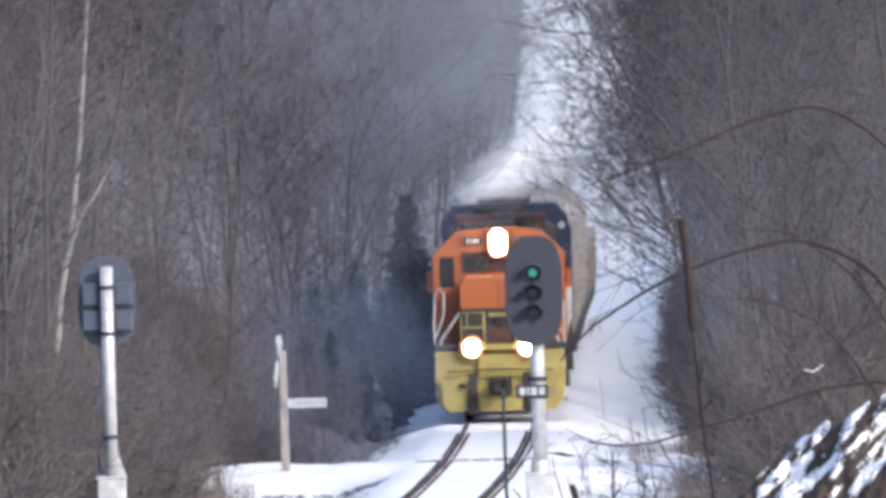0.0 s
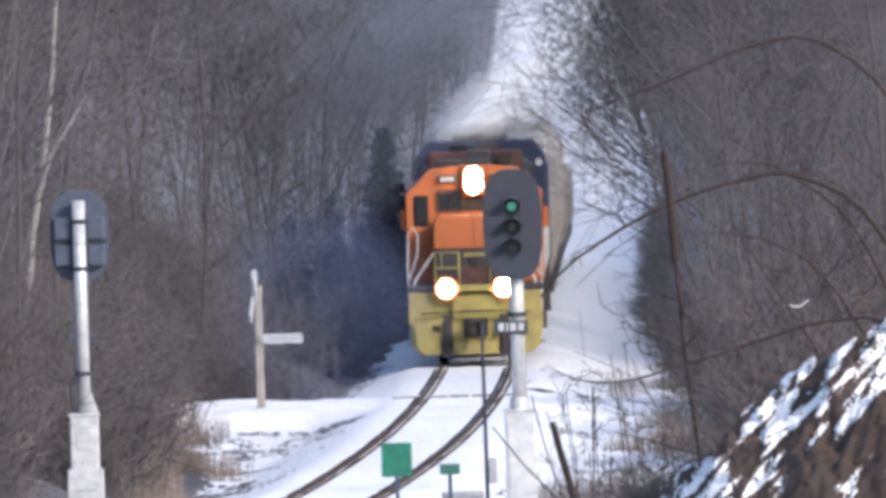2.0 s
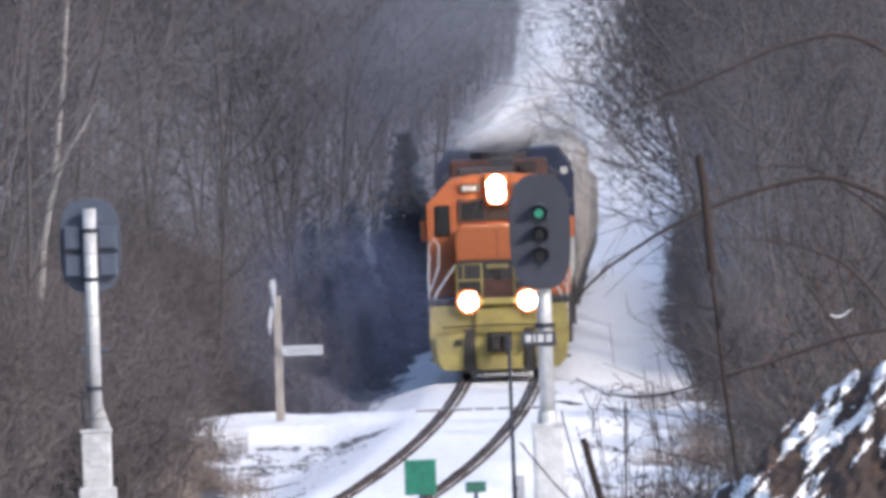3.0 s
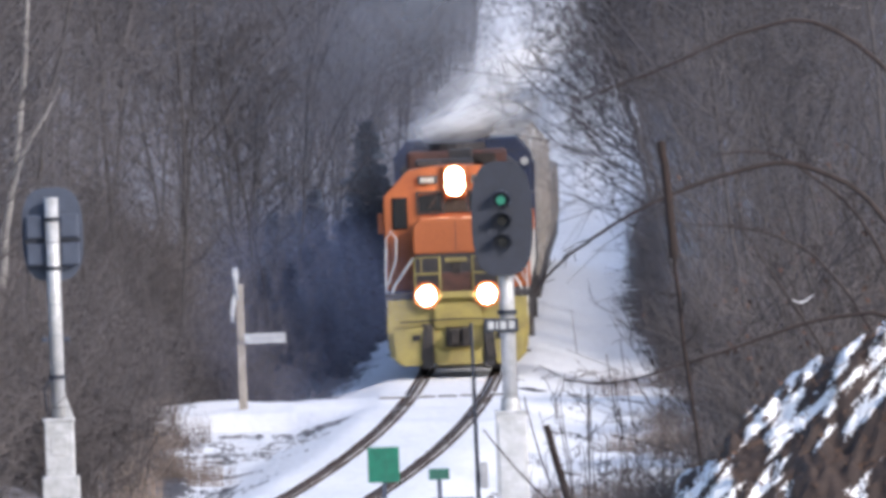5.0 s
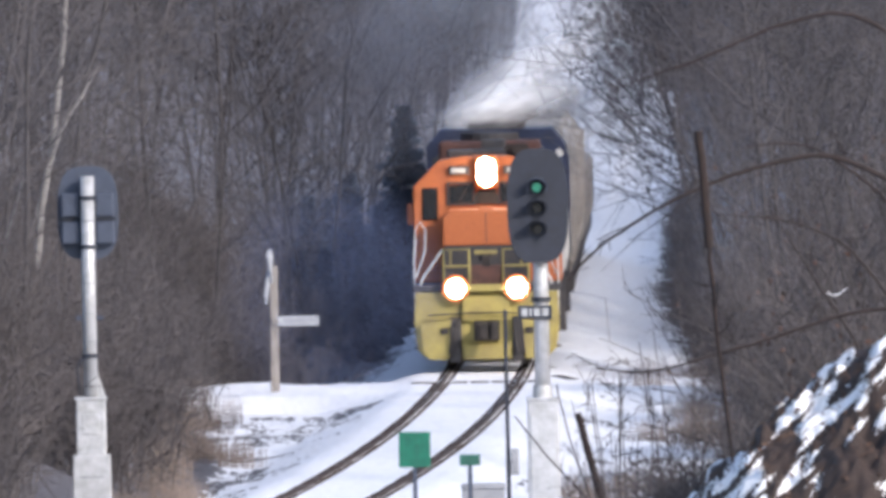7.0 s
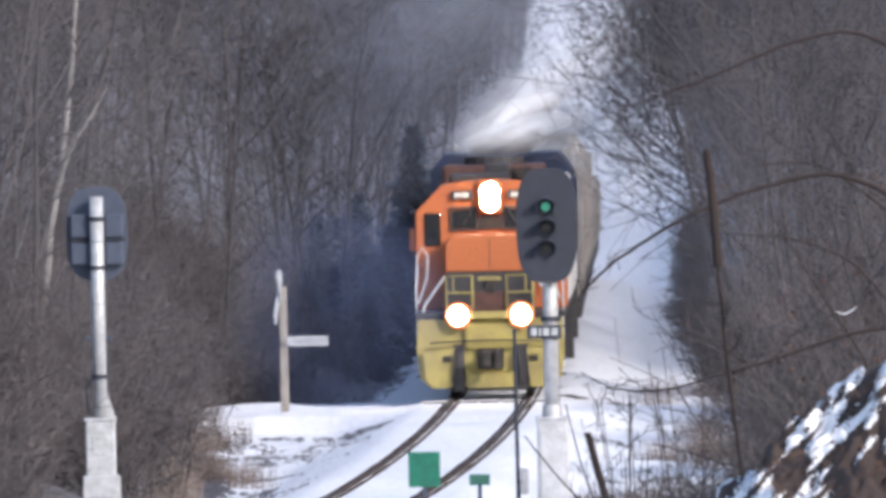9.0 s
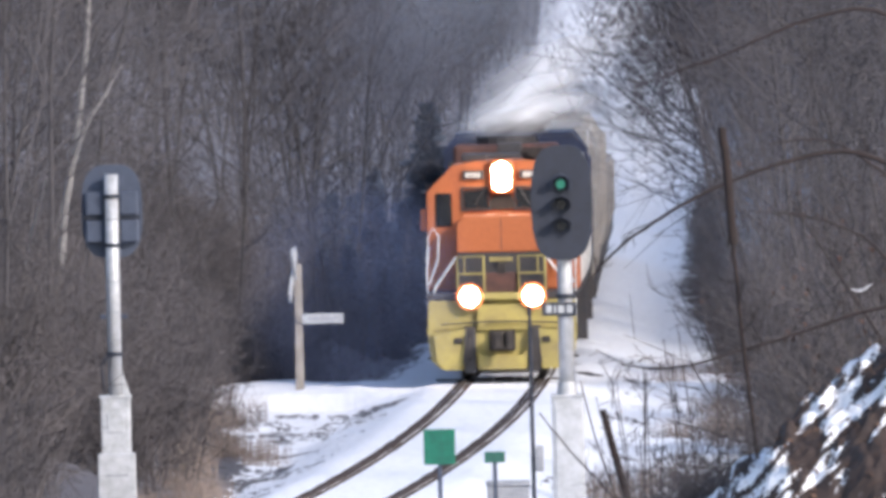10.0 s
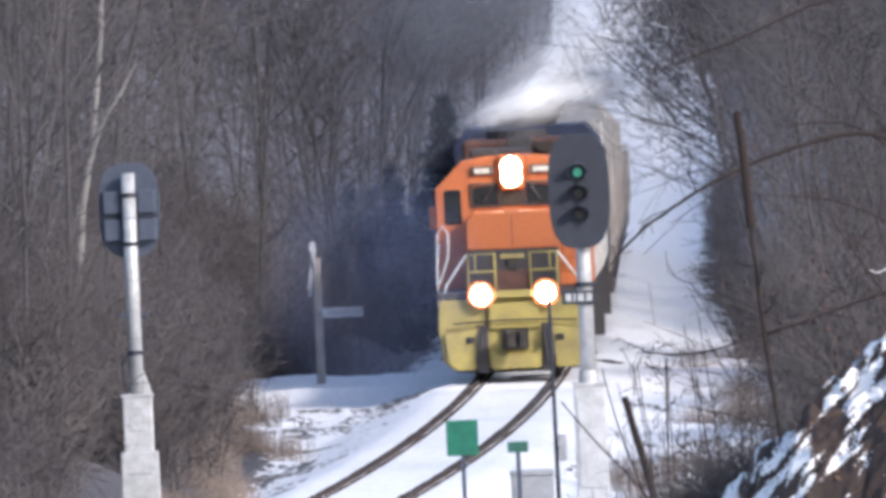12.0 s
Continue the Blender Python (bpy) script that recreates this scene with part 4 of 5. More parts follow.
def grow(rng, start, heading, length, radius, level, out, bend=0.25, kids=(9, 6, 4), up=0.25):
    """One limb and what grows from it, as tapered polylines sorted by level."""
    seg = (7, 4, 2, 1)[level]
    p, d = Vector(start), Vector(heading).normalized()
    pts = [(p.copy(), radius)]
    for i in range(seg):
        d = (d + Vector((rng.uniform(-1, 1), rng.uniform(-1, 1), rng.uniform(-0.6, 0.8) + up)) * bend * (0.35 if level == 0 else 0.8)).normalized()
        p = p + d * length / seg
        pts.append((p.copy(), radius * (1 - 0.8 * (i + 1) / seg) + 0.0035))
    out[level].append(pts)
    if level >= 3 or level >= len(kids):
        return
    n = kids[level]
    for k in range(n):
        t = (0.22 if level == 0 else 0.15) + 0.78 * (k + rng.random()) / n
        i = min(seg - 1, int(t * seg))
        a, b = pts[i][0], pts[i + 1][0]
        q = a.lerp(b, t * seg - i)
        axis = (b - a).normalized()
        side = axis.cross(Vector((rng.uniform(-1, 1), rng.uniform(-1, 1), rng.uniform(-1, 1)))).normalized()
        go = axis * rng.uniform(0.5, 1.1) + side
        ln = length * rng.uniform(0.32, 0.55) * (1.05 - 0.6 * t if level == 0 else 1.0)
        grow(rng, q, go, ln, max(0.006, pts[i][1] * rng.uniform(0.4, 0.6)), level + 1, out, bend * 1.2, kids, up)


def bare_tree(seed, height, radius, kids=(17, 8, 5), lean=0.0):
    rng = random.Random(seed)
    out = [[], [], [], []]
    grow(rng, (0, 0, -0.5), (lean, rng.uniform(-0.05, 0.05), 1), height, radius, 0, out, 0.3, kids)
    t = empty("bare_tree", "leafless grey-brown woodland tree with fine twigs", "tree", "bare trees beside the line")
    tubes("trunk", out[0], M["bark"], t, sides=7)
    V, F = tube_lists(out[1] + out[2] + out[3], 3)
    from_lists("crown", V, F, M["twig"], t)
    return t


def thicket(seed, stems, height, spread, mat="brush", name="thicket", label="dry brown leafless thicket"):
    """A clump of thin upright stems with side twigs."""
    rng = random.Random(seed)
    out = [[], [], [], []]
    for _ in range(stems):
        a, r = rng.uniform(0, 6.28), spread * rng.random() ** 0.5
        h = height * rng.uniform(0.5, 1.0)
        grow(rng, (r * math.cos(a), r * math.sin(a), -0.2), (rng.uniform(-0.3, 0.3), rng.uniform(-0.3, 0.3), 1), h, rng.uniform(0.006, 0.014), 1, out, 0.22, (0, 5, 3), 0.15)
    V, F = tube_lists(out[1] + out[2] + out[3], 3)
    return tagged(from_lists(name, V, F, M[mat]), label, "shrub", "dry shrubs beside the line", "stuff")


def leafy_shrub(seed, stems, height, spread):
    """A thin shrub that still holds dead leaves at the ends of its twigs."""
    rng = random.Random(seed)
    out = [[], [], [], []]
    for _ in range(stems):
        a, r = rng.uniform(0, 6.28), spread * rng.random() ** 0.5
        grow(rng, (r * math.cos(a), r * math.sin(a), -0.2), (rng.uniform(-0.4, 0.4), rng.uniform(-0.4, 0.4), 1), height * rng.uniform(0.6, 1.0), rng.uniform(0.008, 0.016), 1, out, 0.22, (0, 5, 2), 0.15)
    ob = empty("leafy_shrub", "thin shrub holding dead red-brown leaves", "shrub", "leafy shrubs on the slope")
    V, F = tube_lists(out[1] + out[2] + out[3], 3)
    tagged(from_lists("stem_growth", V, F, M["brush"], ob), kind="stuff")
    LV, LF = [], []
    for line in out[3] + out[2]:
        if rng.random() > 0.22:
            continue
        c, r = Vector(line[-1][0]), rng.uniform(0.035, 0.075)
        m = Euler((rng.uniform(-1, 1), rng.uniform(-1, 1), rng.uniform(0, 6.28))).to_matrix()
        b = len(LV)
        for q in ((-1, 0, -0.3), (-0.2, -0.55, 0), (1, 0, -0.2), (-0.1, 0.55, 0.1), (0.1, 0.0, 0.25)):
            LV.append(tuple(c + m @ Vector(q) * r))
        LF += [(b, b + 1, b + 4), (b + 1, b + 2, b + 4), (b + 2, b + 3, b + 4), (b + 3, b, b + 4)]
    tagged(from_lists("leaves", LV, LF, M["red_leaf"], ob, "curled dead leaves"), kind="stuff")
    return ob


def spruce(seed, height, radius):
    """A dark conifer: a trunk with whorls of drooping boughs, each a spray of needle-covered twigs."""
    rng = random.Random(seed)
    t = empty("spruce_tree", "dark blue-green spruce at the edge of the woods", "tree", "spruces by the crossing")
    tubes("trunk", [[((0, 0, -0.4), 0.11), ((0, 0, height * 0.5), 0.06), ((0, 0, height), 0.01)]], M["bark"], t, sides=7)
    V, F = [], []
    z = 0.25
    while z < height - 0.1:
        reach = radius * ((1 - z / height) ** 0.8 + 0.06) * rng.uniform(0.75, 1.2)
        for k in range(10):
            a = rng.uniform(0, 6.28)
            r = reach * rng.uniform(0.7, 1.15)
            d = Vector((math.cos(a), math.sin(a), 0))
            s = Vector((-d.y, d.x, 0))
            for j in range(7):
                f = (j + 0.6) / 7
                c = Vector((0, 0, z)) + d * r * f + Vector((0, 0, -0.25 * r * f * f + 0.1 * f))
                w = 0.30 * r * (1 - f) + 0.07
                for q in (-1, 1):
                    tip = c + (s * q * rng.uniform(0.7, 1.2) + d * 0.7) * w + Vector((0, 0, rng.uniform(-0.16, 0.02)))
                    b = len(V)
                    mid = (c + tip) / 2
                    V += [tuple(c + d * 0.05), tuple(c - d * 0.05), tuple(mid + Vector((0, 0, -0.07)) - d * 0.06), tuple(tip), tuple(mid + d * 0.07 + Vector((0, 0, 0.03)))]
                    F += [(b, b + 1, b + 2, b + 3), (b, b + 3, b + 4)]
        z += rng.uniform(0.06, 0.16)
    from_lists("crown", V, F, M["needles"], t)
    return t


def grass_clump(seed, blades, height, spread):
    rng = random.Random(seed)
    lines = []
    for _ in range(blades):
        a, r = rng.uniform(0, 6.28), spread * rng.random() ** 0.5
        x, y = r * math.cos(a), r * math.sin(a)
        h, lx, ly = height * rng.uniform(0.5, 1), rng.uniform(-0.35, 0.35), rng.uniform(-0.3, 0.3)
        lines.append([((x, y, -0.1), 0.006), ((x + lx * h * 0.4, y + ly * h * 0.4, h * 0.6), 0.004), ((x + lx * h, y + ly * h, h), 0.0015)])
    V, F = tube_lists(lines, 3)
    ob = from_lists("dry_grass", V, F, M["grass"])
    return tagged(ob, "clump of tall dry tan grass", "grass", "dry grass clumps")


def scatter(proto, places, rng, low=0.85, high=1.2):
    """Copies of a thing at the places, each turned and sized a little differently."""
    made = []
    for i, (x, y, dz) in enumerate(places):
        s = rng.uniform(low, high)
        m = pose(x, y, ground_z(x, y) + dz, 0, 0, rng.uniform(0, 360))
        src = proto[i % len(proto)]
        ob = copy_thing(src, m)
        ob.scale = (s, s, s * rng.uniform(0.95, 1.1))
        made.append(ob)
    for p in proto:                                # the pattern itself stands far back in the woods
        x, y = rng.uniform(-30, -18), rng.uniform(520, 640)
        p.matrix_basis = pose(x, y, ground_z(x, y))
    return made


def woods():
    rng = random.Random(5)
    trees = [bare_tree(s, h, r) for s, h, r in ((1, 11, 0.042), (2, 13, 0.05), (3, 9.5, 0.036), (4, 12, 0.045), (9, 8, 0.034))]
    left, right, far = [], [], []
    coarse = [bare_tree(s, h, r, (13, 6, 4)) for s, h, r in ((61, 11, 0.055), (62, 9, 0.048), (63, 12.5, 0.06))]
    for row, (dist, n) in enumerate([(344, 7), (352, 7), (362, 7), (376, 7), (395, 7), (420, 7), (455, 7), (500, 7), (560, 6), (640, 6), (760, 6), (900, 6)]):
        edge = interp(dist, SNOW_L)
        wide = (0.0275 * dist + edge) * 1.0
        for k in range(n):
            y = dist + rng.uniform(-5, 5)
            x = interp(y, SNOW_L) - 1.6 - (wide - 0.5) * (k + rng.random()) / n
            left.append((x, y, -0.2))
        edge = interp(dist, SNOW_R)
        wide = max(3.0, 0.0275 * dist - edge + 1.5)
        for k in range(max(3, n - 3)):
            y = dist + rng.uniform(-6, 6)
            x = interp(y, SNOW_R) + 1.3 + wide * (k + rng.random()) / max(3, n - 3)
            right.append((x, y, -0.2))
    for k in range(9):                              # the near edge of the woods beyond the verge
        left.append((-6.2 - 0.2 * k - rng.uniform(0, 1.6), 285 + 6 * k, -0.2))
    for k in range(10):
        right.append((6.3 + rng.uniform(0, 3.2), 272 + 8 * k, -0.2))
    for k in range(26):                             # trees crowding the edges far down the line
        y = 400 + 24 * k + rng.uniform(-8, 8)
        left.append((interp(y, SNOW_L) - 1.2 - rng.uniform(0, 1.5), y, -0.2))
        far.append((interp(y, SNOW_L) - 0.8 - rng.uniform(0, 4.5), y + rng.uniform(-8, 8), -0.2))
        far.append((interp(y, SNOW_L) - 0.8 - rng.uniform(0, 2.5), y * 1.25 + rng.uniform(-8, 8), -0.2))
        far.append((interp(y * 0.8 + 30, SNOW_R) + 1.5 + rng.uniform(0, 3.5), y * 0.8 + 30, -0.2))
        if k % 2 == 0:
            right.append((interp(y, SNOW_R) + 0.7 + rng.uniform(0, 0.8), y * 0.86 + 20, -0.2))
    scatter(trees, left + right, rng)
    for k in range(64):                             # a deep stand added on the sunny side to cast shade over the line
        y = rng.uniform(352, 560)
        far.append((interp(y, SNOW_R) + 2.5 + rng.uniform(0, 11), y - 4, -0.2))
    for k in range(30):                             # ragged skyline along the far edge
        y = 640 + 38 * k
        far.append((interp(y, SNOW_L) - 0.2 - rng.uniform(0, 3.0), y, -0.2))
    scatter(coarse, far, rng, 0.9, 1.3)
    lean = [bare_tree(s, h, 0.045, (16, 8, 5), ln) for s, h, ln in ((71, 10, -0.42), (72, 11.5, -0.34))]
    for k, (x, y) in enumerate([(7.6, 372), (7.6, 392), (8.0, 412), (8.3, 436), (9.4, 470), (10.6, 520), (8.9, 452), (11.6, 566), (12.6, 630), (13.6, 700), (15.0, 780)]):
        m = pose(x, y, ground_z(x, y) - 0.2, 0, 0, rng.uniform(-25, 25))
        if k < 2:
            lean[k].matrix_basis = m
        else:
            copy_thing(lean[k % 2], m)
    shrubs = [thicket(s, 24, h, 0.9) for s, h in ((21, 2.6), (22, 3.4), (23, 2.0))]
    pl = []
    for k in range(44):                             # under the left woods' edge
        y = rng.uniform(262, 352)
        pl.append((interp(y, SNOW_L) - 2.0 - rng.uniform(0, 1) ** 1.2 * 4.2, y, -0.05))
    for k in range(44):
        y = rng.uniform(250, 360)
        pl.append((interp(y, SNOW_R) + 0.7 + rng.uniform(0, 1) ** 1.2 * 4.5, y, -0.05))
    for k in range(9):                              # at the foot of the near bank
        pl.append((rng.uniform(4.7, 5.7), rng.uniform(214, 238), -0.05))
    for k in range(24):                             # and on the slope over the verge
        pl.append((-5.0 - rng.uniform(0, 1) ** 1.3 * 3.6, rng.uniform(296, 346), -0.1))
    for k in range(16):
        pl.append((-2.3 - 0.16 * k, 340.2 + rng.uniform(0, 2.2), -1.5))
    for k in range(12):
        pl.append((-4.5 - rng.uniform(0, 1.2), rng.uniform(268, 304), -0.25))
    for k in range(18):
        pl.append((-4.8 - rng.uniform(0, 1.3), rng.uniform(312, 338), -0.1))
    for k in range(22):
        pl.append((-4.2 - rng.uniform(0, 2.8), rng.uniform(342, 358), -0.1))
    for k in range(14):
        pl.append((-6.2 - rng.uniform(0, 1.6), rng.uniform(228, 264), -0.1))
    for k in range(16):                             # low growth on the slope behind the crossing
        pl.append((-1.9 - 0.28 * k + rng.uniform(-0.4, 0.4), 343 + 0.5 * k + rng.uniform(0, 5), -0.1 if k > 7 else -1.4))
    for k in range(14):
        y = rng.uniform(340, 420)
        pl.append((interp(y, SNOW_L) - 0.7 - rng.uniform(0, 2.5), y, -0.05))
    scatter(shrubs, pl, rng, 0.7, 1.15)
    more = random.Random(91)
    for k in range(18):                             # brush that stands before the foot of the near bank
        x, y = 2.85 + 0.06 * k, more.uniform(203, 206)
        foot = -0.9 + (0.9 + interp(x, BANK_CREST)) * (1 - 0.8 * (y - 201) / 7)
        thick = copy_thing(shrubs[k % 3], pose(x, y, foot - 0.25, 0, 0, 50 * k))
        thick.scale = (0.7, 0.7, 0.76 if k % 3 != 1 else 0.57)
    edge = []
    for k in range(34):                             # low growth along the shaded edge down the line
        y = 350 + 6.2 * k + more.uniform(-3, 3)
        edge.append((interp(y, SNOW_R) + more.uniform(0.25, 0.95), y, -0.15))
    for k, (x, y, dz) in enumerate(edge):
        low = copy_thing(shrubs[k % 3], pose(x, y, ground_z(x, y) + dz, 0, 0, 40 * k))
        size = more.uniform(0.35, 0.6)
        low.scale = (size, size, size * 0.8)
    leafy = [leafy_shrub(s, 9, h, 0.8) for s, h in ((51, 3.0), (52, 4.0))]
    pl2 = []
    for k in range(26):
        y = more.uniform(255, 345)
        pl2.append((interp(y, SNOW_R) + 0.9 + more.uniform(0, 4.0), y, -0.05))
    for k in range(8):
        y = more.uniform(280, 340)
        pl2.append((interp(y, SNOW_L) - 3.2 - more.uniform(0, 3.0), y, -0.05))
    scatter(leafy, pl2, more, 0.8, 1.25)
    sp = [spruce(31, 5.2, 1.25), spruce(32, 4.4, 1.2)]
    for p, (x, y, s) in zip(sp, ((0.15, 392, 1.06), (-1.15, 376, 0.92))):
        p.matrix_basis = pose(x, y, ground_z(x, y) - 0.3)
        p.scale = (s, s, s)
    for x, y, s in ((-2.0, 372, 0.6), (-0.45, 384, 0.66), (-1.7, 392, 0.66), (-0.9, 366, 0.55), (-1.6, 362, 0.5), (-2.2, 365, 0.42)):
        ob = copy_thing(sp[int(abs(x) * 10) % 2], pose(x, y, ground_z(x, y) - 0.3, 0, 0, 70 * x))
        ob.scale = (s, s, s)
    gr = [grass_clump(41, 150, 0.7, 0.85), grass_clump(42, 130, 0.9, 0.7)]
    pl = []
    for k in range(46):
        y = rng.uniform(258, 334)
        pl.append((interp(y, SNOW_L) - rng.uniform(-0.3, 1.4), y, 0))
    for k in range(14):
        y = rng.uniform(262, 335)
        pl.append((track_x(y) + rng.uniform(3.4, 4.8), y, 0))
    for k in range(14):
        y = rng.uniform(322, 342)
        pl.append((interp(y, SNOW_L) - 0.2 - rng.uniform(0, 2.5), y, 0))
    more = random.Random(77)
    for k in range(44):                             # dry growth along the sunlit edge past the snow
        y = more.uniform(262, 346)
        pl.append((interp(y, SNOW_R) + more.uniform(-0.5, 1.3), y, 0))
    scatter(gr, pl, rng, 0.4, 0.8)


def limb(name, pts, y, r0, r1, mat, label, category="branch", twigs=0, seed=0, group=""):
    """A single branch or stalk in the foreground, with a few side twigs."""
    rng = random.Random(seed)
    # smooth the line by rounding its corners
    P = [Vector((x, y, z)) for x, z in pts]
    for _ in range(2):
        Q = [P[0]]
        for a, b in zip(P, P[1:]):
            Q += [a.lerp(b, 0.25), a.lerp(b, 0.75)]
        P = Q + [P[-1]]
    n = len(P)
    line = [(p + Vector((rng.uniform(-1, 1), 0, rng.uniform(-1, 1))) * 0.006, r0 + (r1 - r0) * i / (n - 1)) for i, p in enumerate(P)]
    out = [[], [], [], []]
    for _ in range(twigs):
        i = rng.randrange(1, n - 1)
        d = (P[i + 1] - P[i - 1]).normalized()
        grow(rng, P[i], d * rng.choice((-0.5, 0.7)) + Vector((rng.uniform(-0.5, 0.5), rng.uniform(-0.4, 0.4), rng.uniform(-0.2, 1))), rng.uniform(0.15, 0.55), min(r0, r1) * 0.45 + 0.002, 2, out, 0.4, (0, 0, 3))
    ob = empty(name, label, category, group)
    tubes("stem", [line], mat, ob, sides=7)
    if twigs:
        V, F = tube_lists(out[2] + out[3], 3)
        tagged(from_lists("twig_growth", V, F, mat, ob), kind="stuff")
    return ob


def foreground():
    D = M["dark_stem"]
    arch = "arching bare dark brown branch over the bank"
    limb("arching_branch", [(2.07, 4.56), (2.36, 4.9), (2.8, 5.2), (3.23, 5.46), (3.73, 5.7), (4.37, 5.92), (4.94, 6.05), (5.4, 6.09), (6.4, 5.6), (7.2, 3.8)], 210, 0.014, 0.04, D, arch, twigs=16, seed=1)
    limb("arching_branch", [(4.31, 6.18), (4.88, 6.25), (5.4, 6.07), (6.3, 5.3), (6.9, 3.6)], 210.3, 0.01, 0.025, D, arch, twigs=6, seed=2)
    limb("arching_branch", [(2.41, 3.48), (2.86, 3.42), (3.21, 3.44), (3.64, 3.56), (4.28, 3.73), (4.85, 3.91), (5.63, 4.14), (6.6, 4.2), (7.3, 3.2)], 209.6, 0.01, 0.03, D, arch, twigs=14, seed=3)
    limb("arching_branch", [(2.66, 6.91), (3.23, 7.11), (3.73, 7.26), (4.37, 7.54), (4.8, 7.71), (5.79, 7.91), (7.0, 6.8), (7.6, 3.6)], 210.8, 0.008, 0.035, D, arch, twigs=14, seed=4)
    limb("arching_branch", [(4.0, 5.32), (4.6, 5.27), (5.09, 5.17), (5.72, 4.86), (6.5, 3.6)], 212, 0.007, 0.02, D, arch, twigs=10, seed=5)
    limb("arching_branch", [(4.63, 5.38), (5.03, 4.73), (5.36, 4.21), (5.69, 3.7), (5.9, 3.0)], 211, 0.008, 0.018, D, arch, twigs=8, seed=6)
    limb("fallen_twig", [(2.9, 2.92), (3.32, 2.81), (3.67, 2.68), (4.03, 2.6), (4.5, 2.3)], 205, 0.008, 0.014, D, "thin dark twig lying over the bank", twigs=5, seed=7)
    limb("dead_stalk", [(3.69, 6.41), (3.76, 5.68), (3.79, 5.2), (3.8, 4.98)], 208, 0.052, 0.062, M["red_stem"], "tall dark red-brown dead stalk", "plant", 0, 8)
    limb("dead_stalk", [(3.8, 4.99), (3.89, 3.73), (4.02, 2.68), (4.1, 1.6)], 208, 0.024, 0.03, M["red_stem"], "thin lower stem of the dead stalk", "plant", 3, 9)
    limb("broken_stalk", [(2.17, 2.92), (2.31, 2.37), (2.46, 1.8), (2.6, 0.9), (2.7, -0.6)], 210, 0.045, 0.06, M["red_stem"], "short broken red-brown stalk", "plant", 0, 10)
    # branch shape that stands in for the dark end of the crossing planks
    limb("fallen_branch", [(2.75, -0.10), (3.1, -0.06), (3.5, -0.14), (3.9, -0.24), (4.3, -0.26)], 338.4, 0.05, 0.025, D, "dark line of the crossing's plank end on the snow, shaped as a branch", twigs=3, seed=22)
    limb("leaning_twig", [(1.51, 2.34), (1.95, 1.78), (2.54, 1.13), (3.1, 0.4), (3.4, -0.6)], 229, 0.01, 0.016, D, "thin leaning dark twig", twigs=3, seed=11)
    limb("leaning_twig", [(2.02, 2.95), (2.16, 2.3), (2.4, 1.6), (2.7, 0.6), (2.8, -0.6)], 222, 0.009, 0.014, D, "thin leaning dark twig", twigs=3, seed=12)
    arc = [((5.31 + 0.27 * i / 8, 211.0, 4.34 - 0.042 * math.sin(math.pi * min(1, i / 7)) + 0.05 * (i / 8) ** 2), 0.003 + 0.007 * math.sin(math.pi * (i + 0.5) / 9)) for i in range(9)]
    tagged(tubes("snow_on_twig", [arc], M["snow"], sides=6), "curved strip of snow caught on a twig", "snow")
    limb("thin_shoot", [(4.9, 3.7), (5.2, 4.2), (5.31, 4.33), (5.44, 4.25), (5.58, 4.37), (5.8, 4.5)], 211.03, 0.006, 0.004, D, "thin bent shoot holding a little snow", "plant", 2, 21)
    rng = random.Random(77)
    for k in range(26):                             # weeds along the foot of the bank
        x = rng.uniform(2.3, 4.2)
        y = rng.uniform(214, 262)
        g = ground_z(x, y)
        if k < 11:
            x, y = rng.uniform(2.7, 3.9), rng.uniform(214, 232)
        h = rng.uniform(2.3, 4.2) if k < 11 else rng.uniform(0.6, 1.6)
        lean = rng.uniform(-0.35, 0.1)
        limb("weed_stem", [(x, g - 0.1), (x + lean * 0.3, g + h * 0.5), (x + lean, g + h)], y, 0.014, 0.005, M["dark_stem"] if k < 11 else M["brush"], "thin dry weed stem in the snow", "plant", 9, 100 + k, "dry weeds")


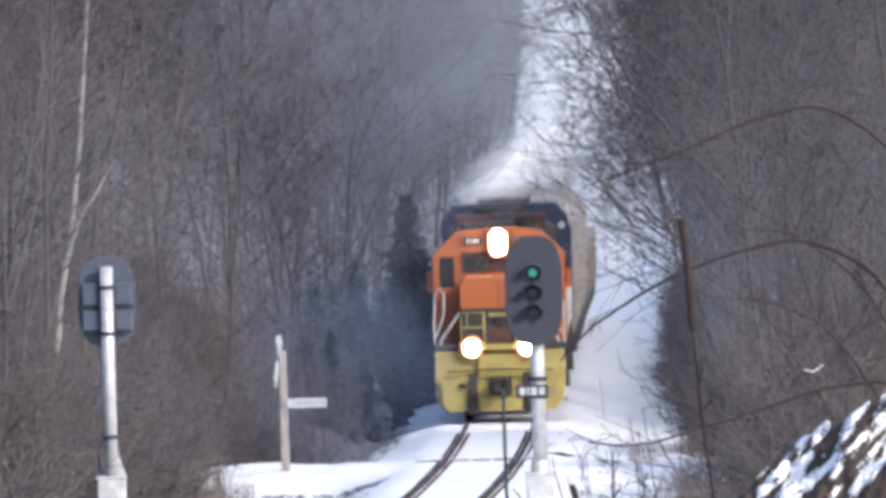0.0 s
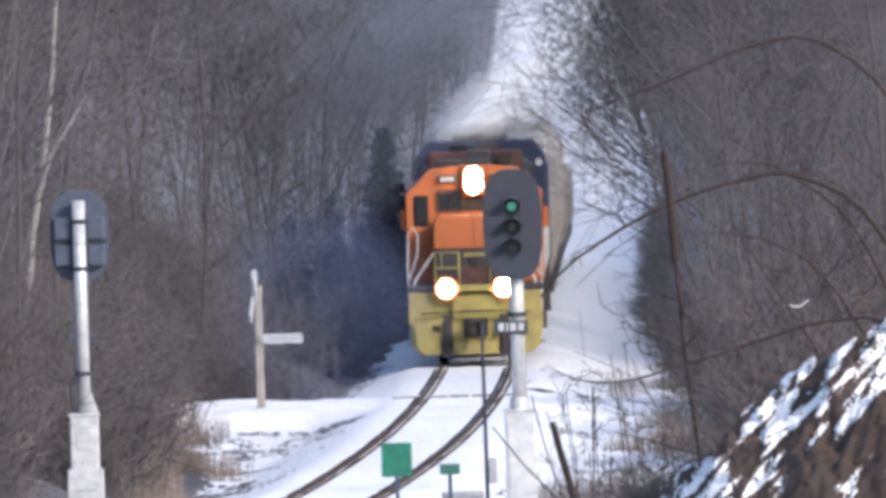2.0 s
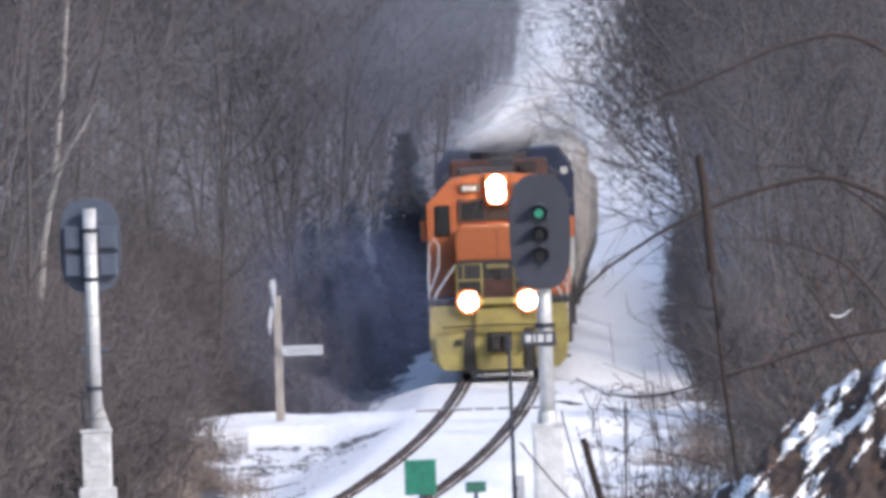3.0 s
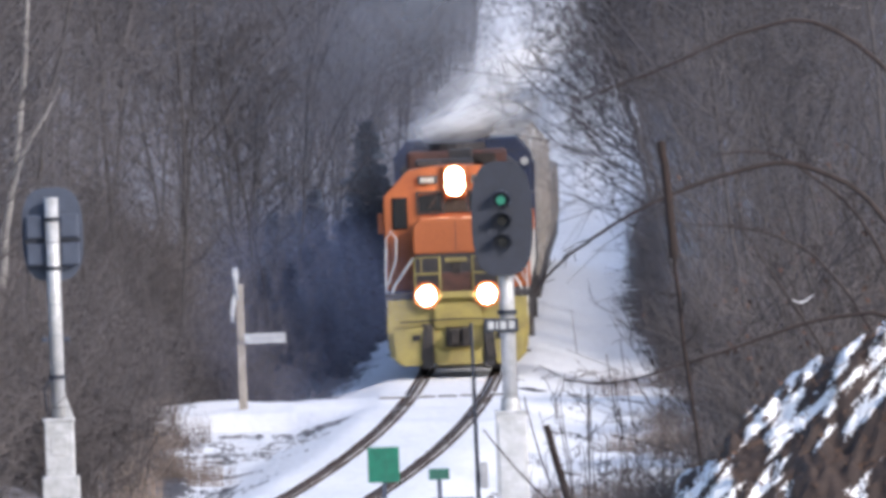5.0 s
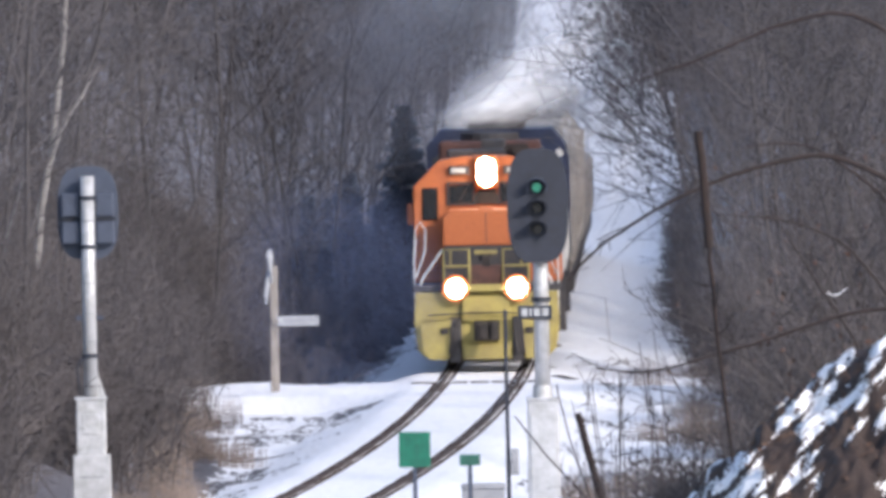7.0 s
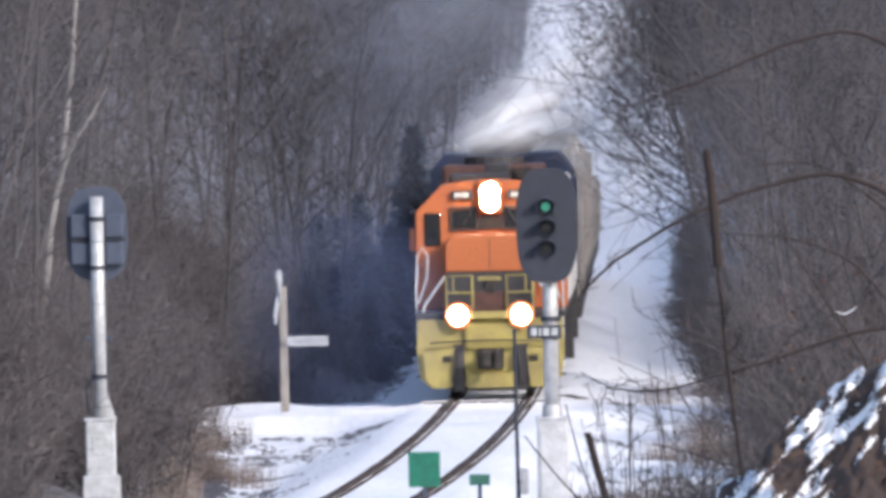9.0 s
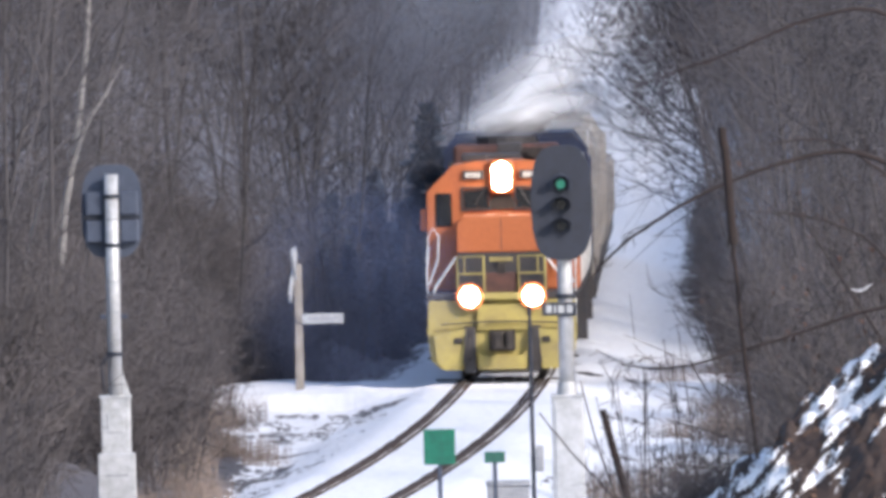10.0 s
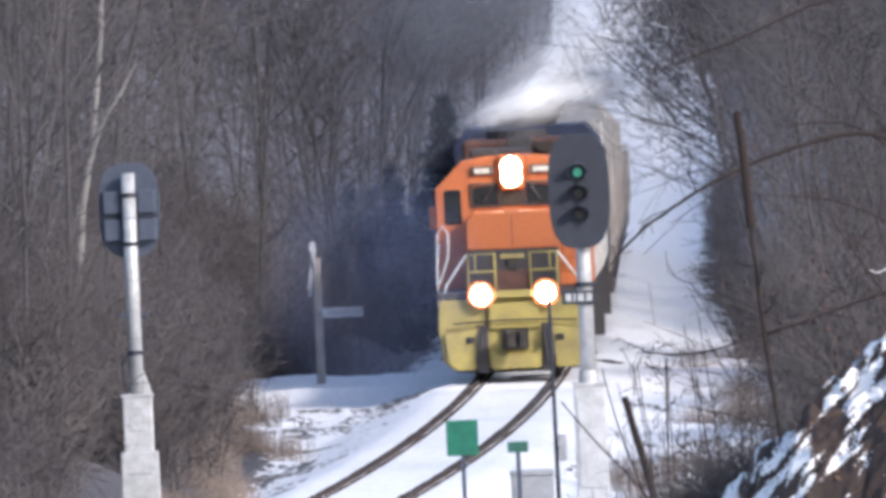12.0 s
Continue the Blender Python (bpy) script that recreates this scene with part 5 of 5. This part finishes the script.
def birch():
    t = empty("birch_tree", "pale-barked birch with forked stems at the woods' edge", "tree")
    rng = random.Random(3)

    def st(pts, y, r0, r1, mat):
        return [(Vector((x, y + rng.uniform(-0.05, 0.05), z)), r0 + (r1 - r0) * i / (len(pts) - 1)) for i, (x, z) in enumerate(pts)]
    tubes("trunk", [st([(-5.6, 11.5), (-5.73, 9.26), (-5.81, 8.24), (-5.92, 6.96), (-6.08, 5.64), (-6.17, 5.04), (-6.36, 4.05), (-6.43, 3.25), (-6.74, 1.38), (-6.8, 0)], 300, 0.04, 0.085, 0)], M["pale_bark"], t, sides=8)
    tubes("fork", [st([(-5.3, 6.6), (-5.59, 6.09), (-5.84, 5.75), (-6.06, 5.3), (-6.17, 4.95)], 299.9, 0.02, 0.06, 0)], M["pale_bark"], t, sides=7)
    tubes("side_stem", [st([(-6.2, 5.0), (-6.3, 4.47), (-6.59, 3.58), (-6.78, 2.58), (-6.99, 1.39), (-7.0, 0)], 300.3, 0.03, 0.05, 0)], M["pale_bark"], t, sides=7)
    tubes("side_stem", [st([(-6.5, 5.1), (-6.69, 4.58), (-6.99, 3.59), (-7.18, 2.6), (-7.3, 0)], 300.6, 0.02, 0.045, 0)], M["pale_bark"], t, sides=7)
    tubes("dark_stem", [st([(-4.9, 9.6), (-5.06, 8.32), (-5.31, 7.12), (-5.61, 6.22), (-5.76, 4.92), (-5.98, 3.51), (-6.2, 0)], 302, 0.03, 0.07, 0)], M["bark"], t, sides=7)
    out = [[], [], [], []]
    for k in range(40):
        z = rng.uniform(2, 10)
        x = interp(z, [(0, -6.8), (1.4, -6.74), (4, -6.36), (5.6, -6.08), (8.2, -5.81), (11.5, -5.6)])
        grow(rng, (x, 300, z), (rng.uniform(-1, 1), rng.uniform(-1, 1), rng.uniform(0.2, 1)), rng.uniform(0.8, 1.8), 0.014, 1, out, 0.3, (0, 6, 3))
    V, F = tube_lists(out[1] + out[2] + out[3], 3)
    tagged(from_lists("twig_growth", V, F, M["twig"], t), kind="stuff")


woods()
birch()
foreground()

# ---------- what moves ----------
FRONT_START, FRONT_END = 365.4, 325.4


def motions():
    """The train rolls towards the camera at walking-to-jogging pace; every axle turns with it."""
    times = [i * 0.5 for i in range(25)]

    def front(t):
        return FRONT_START + (FRONT_END - FRONT_START) * t / 12
    gap = 0.0
    for ob, ln in [(loco, LOCO_L), (unit, UNIT_L)] + [(c, CAR_L) for c in cars] + [(c, GON_L) for c in gondolas]:
        walk(ob, [(t, train_pose(front(t) + gap, ln)) for t in times])
        gap += ln + 1.0
    for ob, dx, dy, z, tilt in puffs:                     # the haze trails with the train
        walk(ob, [(t, pose(track_x(front(t) + dy) + dx + 0.1 * math.sin(t * 0.9 + dy), front(t) + dy, z + 0.08 * math.sin(t + dy), 0, tilt, 0)) for t in times])
    for ob, x, y, z in drifts:                      # the added haze shells hardly move
        walk(ob, [(t, pose(x - 0.02 * t, y, z + 0.005 * t)) for t in (0, 6, 12)])
    speed = (FRONT_START - FRONT_END) / 12
    turn = math.degrees(speed / 0.508)
    fine = [i * 0.2 for i in range(61)]
    for w in loco_wheels + unit_wheels:
        y, r = w.location.y, 0.508
        walk(w, [(t, pose(0, y, r, turn * t, 0, 0)) for t in fine])


motions()
